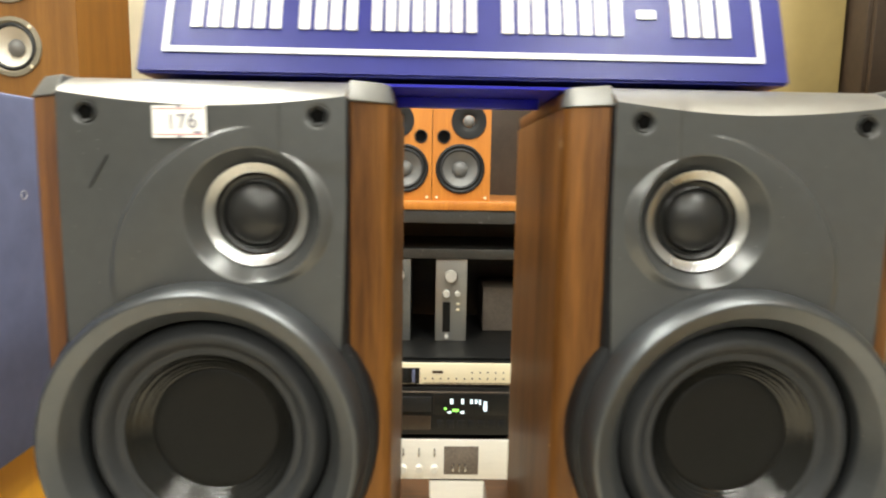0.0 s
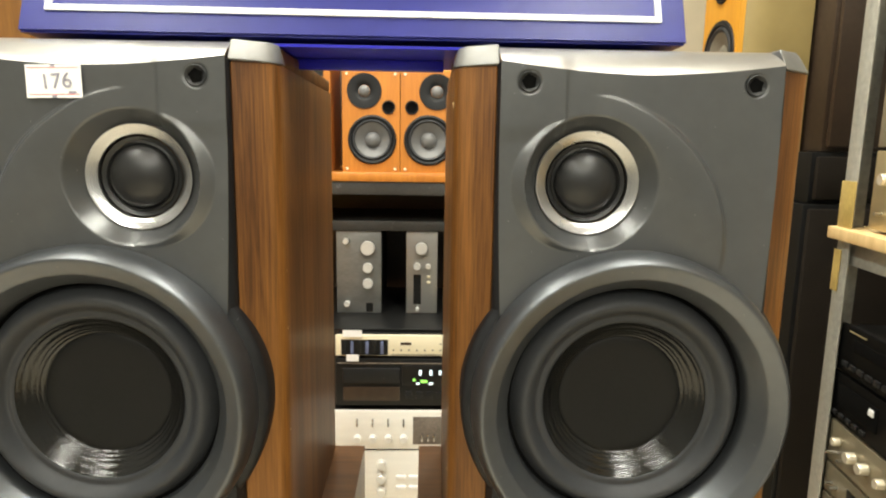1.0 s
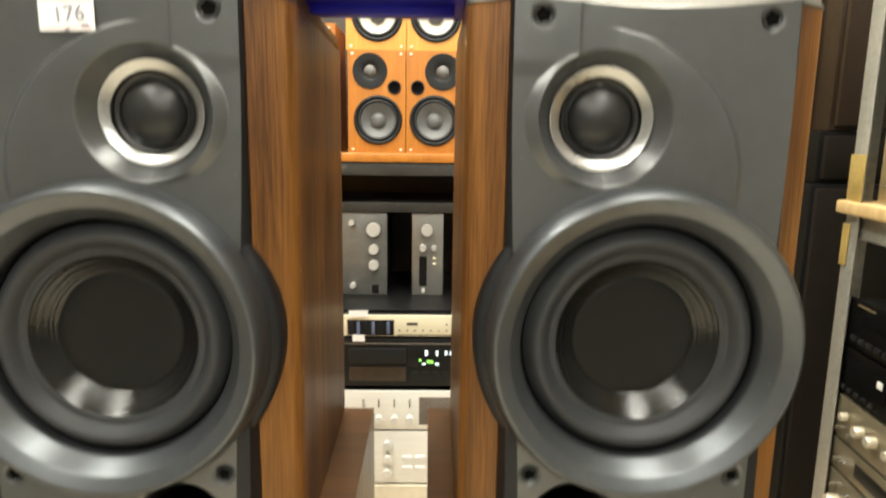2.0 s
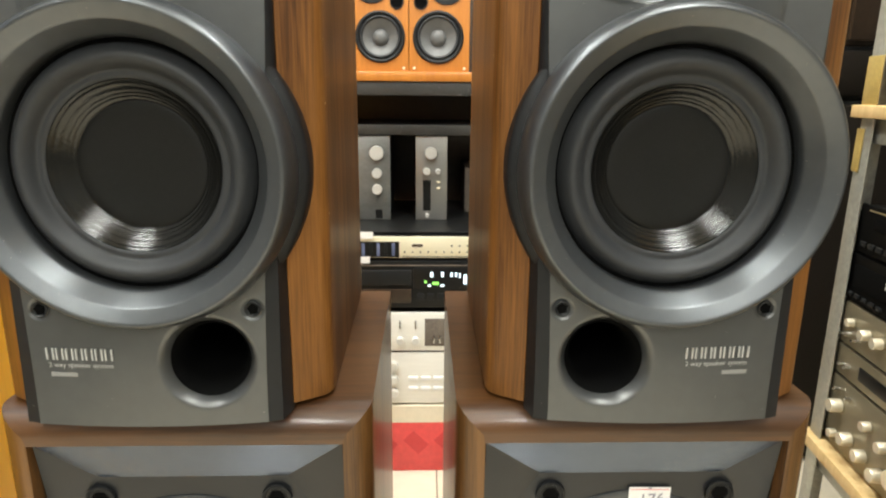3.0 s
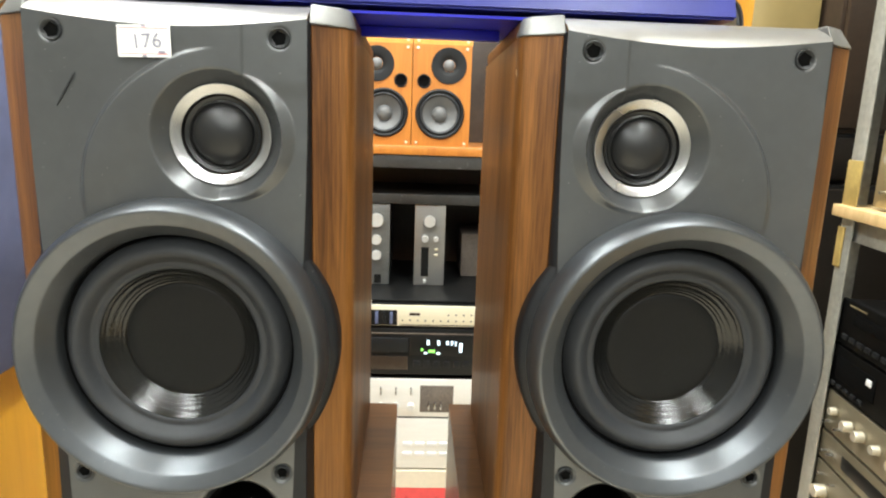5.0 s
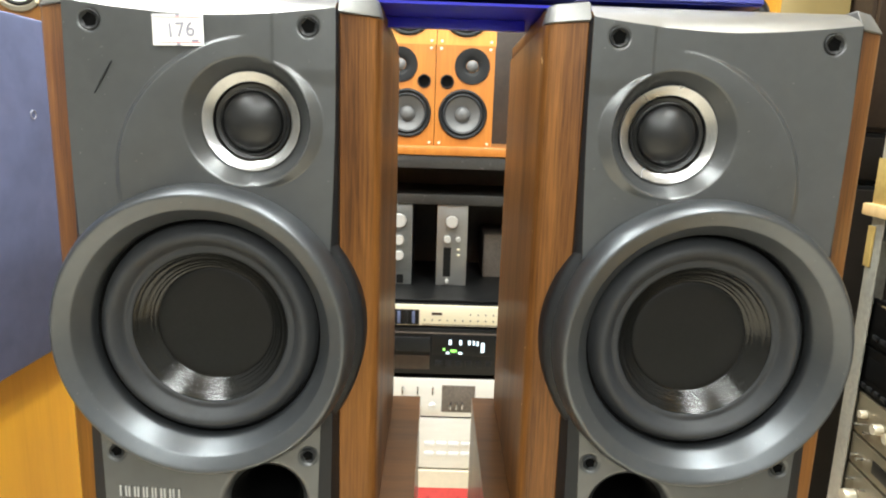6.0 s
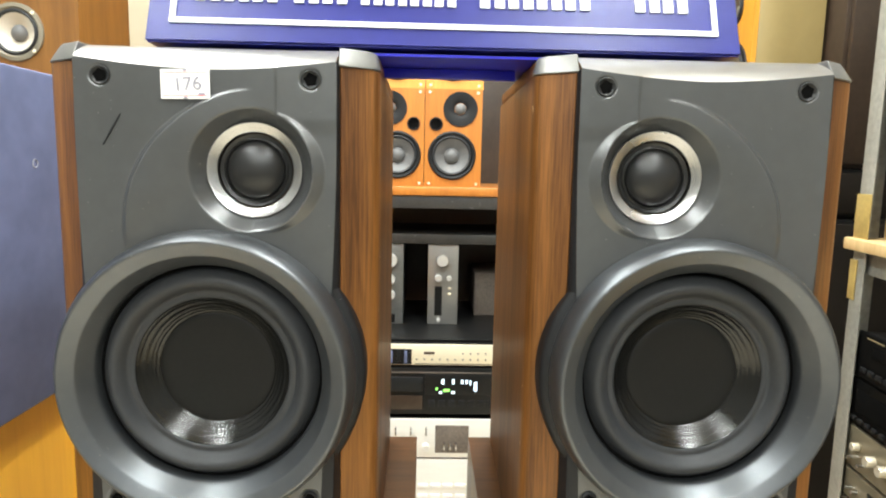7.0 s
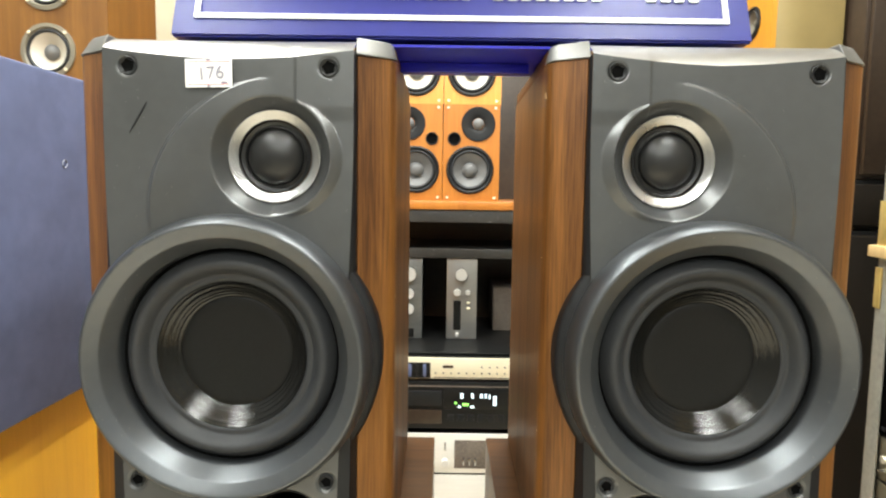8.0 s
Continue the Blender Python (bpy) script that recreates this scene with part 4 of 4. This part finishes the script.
def angle_post(x, y, sx, sy):
    """Slotted angle iron post, two flanges at a right angle, with slots."""
    po = thing("rack_post", RACK @ pose(x, y, FLOOR), "grey slotted angle iron rack post with worn paint", "post", "rack posts")
    part("flange", box(0, sx * 0.042, 0, 0.003, 0, 2.2, 0.0008) if sx > 0 else box(sx * 0.042, 0, 0, 0.003, 0, 2.2, 0.0008), IRON, po)
    part("flange", box(-0.0015, 0.0015, 0.003, sy * 0.042, 0, 2.2, 0.0008), IRON, po)
    return po


p0 = angle_post(-0.020, -0.006, 1, 1)
part("tape_wrap", box(-0.003, 0.046, -0.0035, -0.0006, 1.022, 1.115, 0.001), TAPE, p0, "yellowed adhesive tape round the post")
part("tape_wrap", box(-0.003, 0.020, -0.0035, -0.0006, 0.905, 0.985, 0.001), TAPE, p0, "yellowed adhesive tape round the post")
angle_post(-0.020, 0.36, 1, -1)
angle_post(1.30, -0.006, -1, 1)
DEPTH = 0.40
for z, zt in ((0.885, 0.908), (0.210, 0.236)):
    rack_board("shelf_board", RACK, box(-0.032, 1.35, -0.022, DEPTH, z, zt, 0.003), PINE, "pale plywood shelf board on the metal rack", "shelf")
    rack_board("shelf_rail", RACK, box(-0.012, 1.32, 0.004, 0.030, z - 0.046, z - 0.0005, 0.002), IRON, "grey angle iron rail under the shelf board", "rail")
rack_board("shelf_board", RACK, box(-0.032, 1.35, -0.022, DEPTH, 1.640, 1.662, 0.003), PINE, "pale plywood shelf board on the metal rack", "shelf")


def rack_unit(name, z0, z1, mat, label, cat, knobs=(), slots=(), levers=(), x0=0.012, group="", y=0.004, case=BLACK, trim=None):
    c = component(name, x0, x0 + 0.44, y, z0, z1, mat, label, cat, group, 0.32, RACK)
    for fx, fz, r in knobs:
        r *= 0.78
        part("knob_seat", lathe([(r * 1.2, 0.0), (r * 1.2, -0.0015), (r, -0.002)], 24, cx=fx - 0.22, cz=fz), CHARCOAL if mat is DECK else mat, c)
        knob("knob", r, r * 1.7, RACK_KNOB, c, fx - 0.22, -0.001, fz)
    for fx, fz, w, h in slots:
        part("window", box(fx - 0.22, fx + w - 0.22, -0.0015, 0.001, fz - h / 2, fz + h / 2, 0.0006), BLACK if mat is not DECK else VOID, c, "dark panel")
    for fx, fz in levers:
        bm = lathe([(0.0030, 0.0), (0.0024, -0.007), (0.0034, -0.012), (0, -0.013)], 12, cx=fx - 0.22, cz=fz)
        part("lever", bm, SILVER, c)
    return c


G = "hi-fi units stacked on the metal rack"
rack_unit("amplifier", 0.2365, 0.384, RACK_STEEL_DIM, "silver amplifier with large round knobs", "amplifier", [(0.045, 0.095, 0.017), (0.045, 0.035, 0.011), (0.095, 0.050, 0.016), (0.145, 0.105, 0.012), (0.145, 0.045, 0.015), (0.200, 0.095, 0.013), (0.200, 0.040, 0.016), (0.26, 0.07, 0.022), (0.33, 0.07, 0.03)], [(0.235, 0.11, 0.16, 0.03)], [(0.03, 0.125), (0.075, 0.125)], group=G)
rack_unit("tuner", 0.3842, 0.448, RACK_STEEL_DIM, "silver tuner with a long dark dial", "tuner", [(0.405, 0.035, 0.02)], [(0.085, 0.034, 0.28, 0.026)], [(0.03, 0.03), (0.05, 0.03)], group=G)
rack_unit("amplifier", 0.4482, 0.536, RACK_STEEL_DIM, "silver amplifier with bright knobs", "amplifier", [(0.040, 0.055, 0.010), (0.095, 0.050, 0.013), (0.135, 0.050, 0.013), (0.185, 0.050, 0.011), (0.24, 0.05, 0.013), (0.33, 0.05, 0.02)], [], [(0.020, 0.025), (0.06, 0.025)], group=G)
b2 = rack_unit("cassette_deck", 0.5362, 0.632, DECK, "black cassette deck with small square buttons", "cassette deck", [], [(0.03, 0.055, 0.13, 0.045), (0.20, 0.055, 0.14, 0.05)], [], x0=-0.002, group=G)
for k in range(5):
    part("button", box(-0.20 + 0.024 * k, -0.186 + 0.024 * k, -0.004, 0.001, 0.014, 0.022, 0.001), CHARCOAL, b2)
part("lamp_button", box(-0.085, -0.070, -0.004, 0.001, 0.058, 0.070, 0.001), WHITE, b2, "pale square button")
b1 = rack_unit("disc_player", 0.6322, 0.728, DECK, "black disc player with dark fascia", "disc player", [], [(0.05, 0.065, 0.12, 0.022), (0.20, 0.062, 0.14, 0.035)], [], x0=0.012, group=G)
part("logo", box(-0.165, -0.150, -0.0012, 0.001, 0.060, 0.072), GOLD, b1, smooth=False)
part("print_line", box(-0.19, -0.135, -0.0012, 0.001, 0.086, 0.0885), GOLD, b1, smooth=False)
for k in range(6):
    part("button", box(-0.20 + 0.026 * k, -0.182 + 0.026 * k, -0.004, 0.001, 0.018, 0.028, 0.001), CHARCOAL, b1)
rack_unit("amplifier", 0.9085, 1.052, GOLD, "gold tinted amplifier with long knobs", "amplifier", [(0.050, 0.095, 0.013), (0.115, 0.095, 0.015), (0.19, 0.095, 0.015), (0.28, 0.08, 0.024)], [(0.11, 0.05, 0.04, 0.012)], [(0.035, 0.035), (0.075, 0.035), (0.10, 0.035)], x0=0.055, group=G)
rack_unit("preamplifier", 1.0522, 1.190, RACK_STEEL_LIT, "silver preamplifier with round knobs", "preamplifier", [(0.050, 0.085, 0.013), (0.115, 0.085, 0.013), (0.19, 0.08, 0.018)], [], [(0.040, 0.035), (0.090, 0.035)], x0=0.055, group=G)
rack_unit("preamplifier", 1.1902, 1.330, RACK_STEEL_LIT, "silver preamplifier with round knobs", "preamplifier", [(0.050, 0.085, 0.013), (0.115, 0.085, 0.013), (0.19, 0.08, 0.018)], [], [(0.040, 0.035), (0.090, 0.035)], x0=0.055, group=G)


# ---- dark tower speakers between the pair and the rack ----
def tower(x, y, z0, w, d, h, rz, mat, label, name="tower_speaker"):
    t = thing(name, pose(x, y, z0, 0, 0, rz), label, "speaker", "dark speakers stacked against the wall")
    part("cabinet", box(-w / 2, w / 2, 0, d, 0, h, 0.004), mat, t)
    part("grille", box(-w / 2 + 0.010, w / 2 - 0.010, -0.016, -0.0005, 0.012, h - 0.012, 0.005), TOWER_CLOTH if mat is BLACK else BROWN, t, "dark cloth grille")
    return t


tower(1.185, 1.22, FLOOR, 0.31, 0.34, 1.03, 0, BLACK, "black floor speaker with cloth grille")
tower(1.19, 1.23, FLOOR + 1.0305, 0.29, 0.30, 0.135, 0, BLACK, "small black speaker laid on the floor speaker")
tower(1.196, 1.23, FLOOR + 1.166, 0.26, 0.32, 0.85, 0, BROWN, "dark brown speaker stacked on top")




# ---- orange goods on the left and far right ----
def grille_speaker():
    sp = thing("floor_speaker", pose(-0.45, 0.345, FLOOR, 0, 0, 90), "amber veneered floor speaker with navy cloth grille", "speaker")
    # local x runs along the front, towards the viewer it is negative; the front faces -y
    h = 1.247
    part("cabinet", box(-0.40, 0.0, 0.012, 0.40, 0.0, h, 0.004), AMBER, sp, "amber veneered cabinet")
    part("side_strip", box(-0.020, 0.004, 0.004, 0.40, 0.0, 0.886, 0.002), CHERRY_PALE, sp, "pale edge strip")
    bm = box(-0.395, -0.003, -0.012, 0.0115, 0.887, 1.245, 0.005)
    part("grille", bm, NAVY, sp, "navy blue cloth grille with pale dust marks")
    part("dust_mark", lathe(arc(0.0050, -0.0122, 0.0036, -0.0122, 0.0008, 4), 14, cx=-0.113, cz=1.147), SCUFF, sp)
    return sp


gs = grille_speaker()


def big_speaker(x0, x1, y, z0, z1, mat, drivers, label, depth=0.36, rz=0):
    w = x1 - x0
    sp = thing("tower_speaker", pose((x0 + x1) / 2, y, z0, 0, 0, rz), label, "speaker", "orange tower speakers")
    part("cabinet", case_with_holes(w, depth, z1 - z0, [(dx, dz - z0, r * 0.9) for dx, dz, r in drivers]), mat, sp)
    for dx, dz, r in drivers:
        fr = part("driver_frame", lathe([(r, 0.0), (r * 0.99, -0.004), (r * 0.86, -0.005), (r * 0.80, -0.002)], 48, cx=dx, cz=dz - z0), BEIGE if mat is TEAK else PAPER_CONE, sp, "pale driver frame" if mat is TEAK else "grey driver frame")
        part("surround", lathe(arc(r * 0.80, -0.001, r * 0.66, -0.001, 0.004, 8), 48, cx=dx, cz=dz - z0), RUBBER, fr, angle=70)
        part("cone", lathe([(r * 0.66, -0.001), (r * 0.30, 0.016), (r * 0.29, 0.013)], 48, cx=dx, cz=dz - z0), PALE_CONE, fr, "cream paper cone")
        part("dust_cap", lathe([(r * 0.30, 0.013), (r * 0.2, 0.004), (0, 0.001)], 32, cx=dx, cz=dz - z0), PAPER_CONE, fr, "grey dust cap", angle=70)
        for k in range(4):
            a = math.pi / 4 + math.pi / 2 * k
            part("screw", lathe([(0.004, -0.004), (0.003, -0.0065), (0, -0.0065)], 10, cx=dx + r * 0.92 * math.cos(a), cz=dz - z0 + r * 0.92 * math.sin(a)), CHAMPAGNE, fr)
    return sp


bs = big_speaker(-1.06, -0.735, 0.90, FLOOR, 1.95, TEAK, [(0.035, 1.284, 0.058), (0.035, 1.425, 0.058), (0.035, 0.98, 0.10)], "brown orange tower speaker with cream cone drivers", 0.226)
part("maker_plate", box(-0.130, -0.085, -0.002, 0.001, 1.385 - FLOOR, 1.405 - FLOOR, 0.0006), CHAMPAGNE, bs, "small brass plate")
big_speaker(-0.60, -0.44, 1.28, 0.973, 1.55, CHERRY_PALE, [], "pale orange speaker cabinet seen edge on", 0.3)


def side_on_speaker(x, y0, y1, depth, h):
    """A tower whose amber front, with its drivers, faces -x and whose khaki flank faces the viewer."""
    sp = thing("tower_speaker", pose(x, (y0 + y1) / 2, FLOOR, 0, 0, -90), "tall speaker turned sideways with amber front and khaki flank", "speaker")
    w = y1 - y0
    part("cabinet", box(-w / 2, w / 2, 0.014, depth, 0.0, h, 0.004), KHAKI, sp, "khaki lacquered cabinet")
    drivers = [(0.0, 1.308 - FLOOR, 0.092), (0.0, 1.491 - FLOOR, 0.046)]
    bm = case_with_holes(w, 0.0138, h, [(dx, dz, r * 0.9) for dx, dz, r in drivers], lining=0.0136)
    part("front_panel", bm, HONEY, sp, "amber veneered front panel", smooth=False)
    for dx, dz, r in drivers:
        fr = part("driver_frame", lathe([(r, 0.0), (r * 0.99, -0.005), (r * 0.88, -0.006), (r * 0.82, -0.002)], 48, cx=dx, cz=dz), CHARCOAL, sp, "black driver frame")
        part("surround", lathe(arc(r * 0.82, -0.001, r * 0.66, -0.001, 0.005, 8), 48, cx=dx, cz=dz), RUBBER, fr, angle=70)
        part("cone", lathe([(r * 0.66, -0.001), (r * 0.30, 0.012), (r * 0.2, 0.006), (0, 0.003)], 48, cx=dx, cz=dz), BEIGE, fr, "brown paper cone")
    return sp



side_on_speaker(0.857, 1.30, 1.516, 0.198, 1.95)


# ---- floor tiles ----
def tiles():
    size, gap = 0.40, 0.004
    me = None
    nx, ny = int((RX1 - RX0) / size) + 1, int((RY1 - RY0) / size) + 1
    for i in range(nx):
        for j in range(ny):
            x0, y0 = RX0 + i * size, RY0 + j * size
            x1, y1 = min(x0 + size - gap, RX1), min(y0 + size - gap, RY1)
            if x1 - x0 < 0.02 or y1 - y0 < 0.02:
                continue
            full = x1 - x0 > size - gap - 1e-4 and y1 - y0 > size - gap - 1e-4
            if full and me:
                ob = new("tile", me)
                ob.parent = floor
            else:
                ob = part("tile", box(0, x1 - x0, 0, y1 - y0, -0.01, 0, 0.001, 1), TILE, floor, smooth=False)
                if full:
                    me = ob.data
            ob.matrix_basis = pose(x0, y0, FLOOR)


tiles()
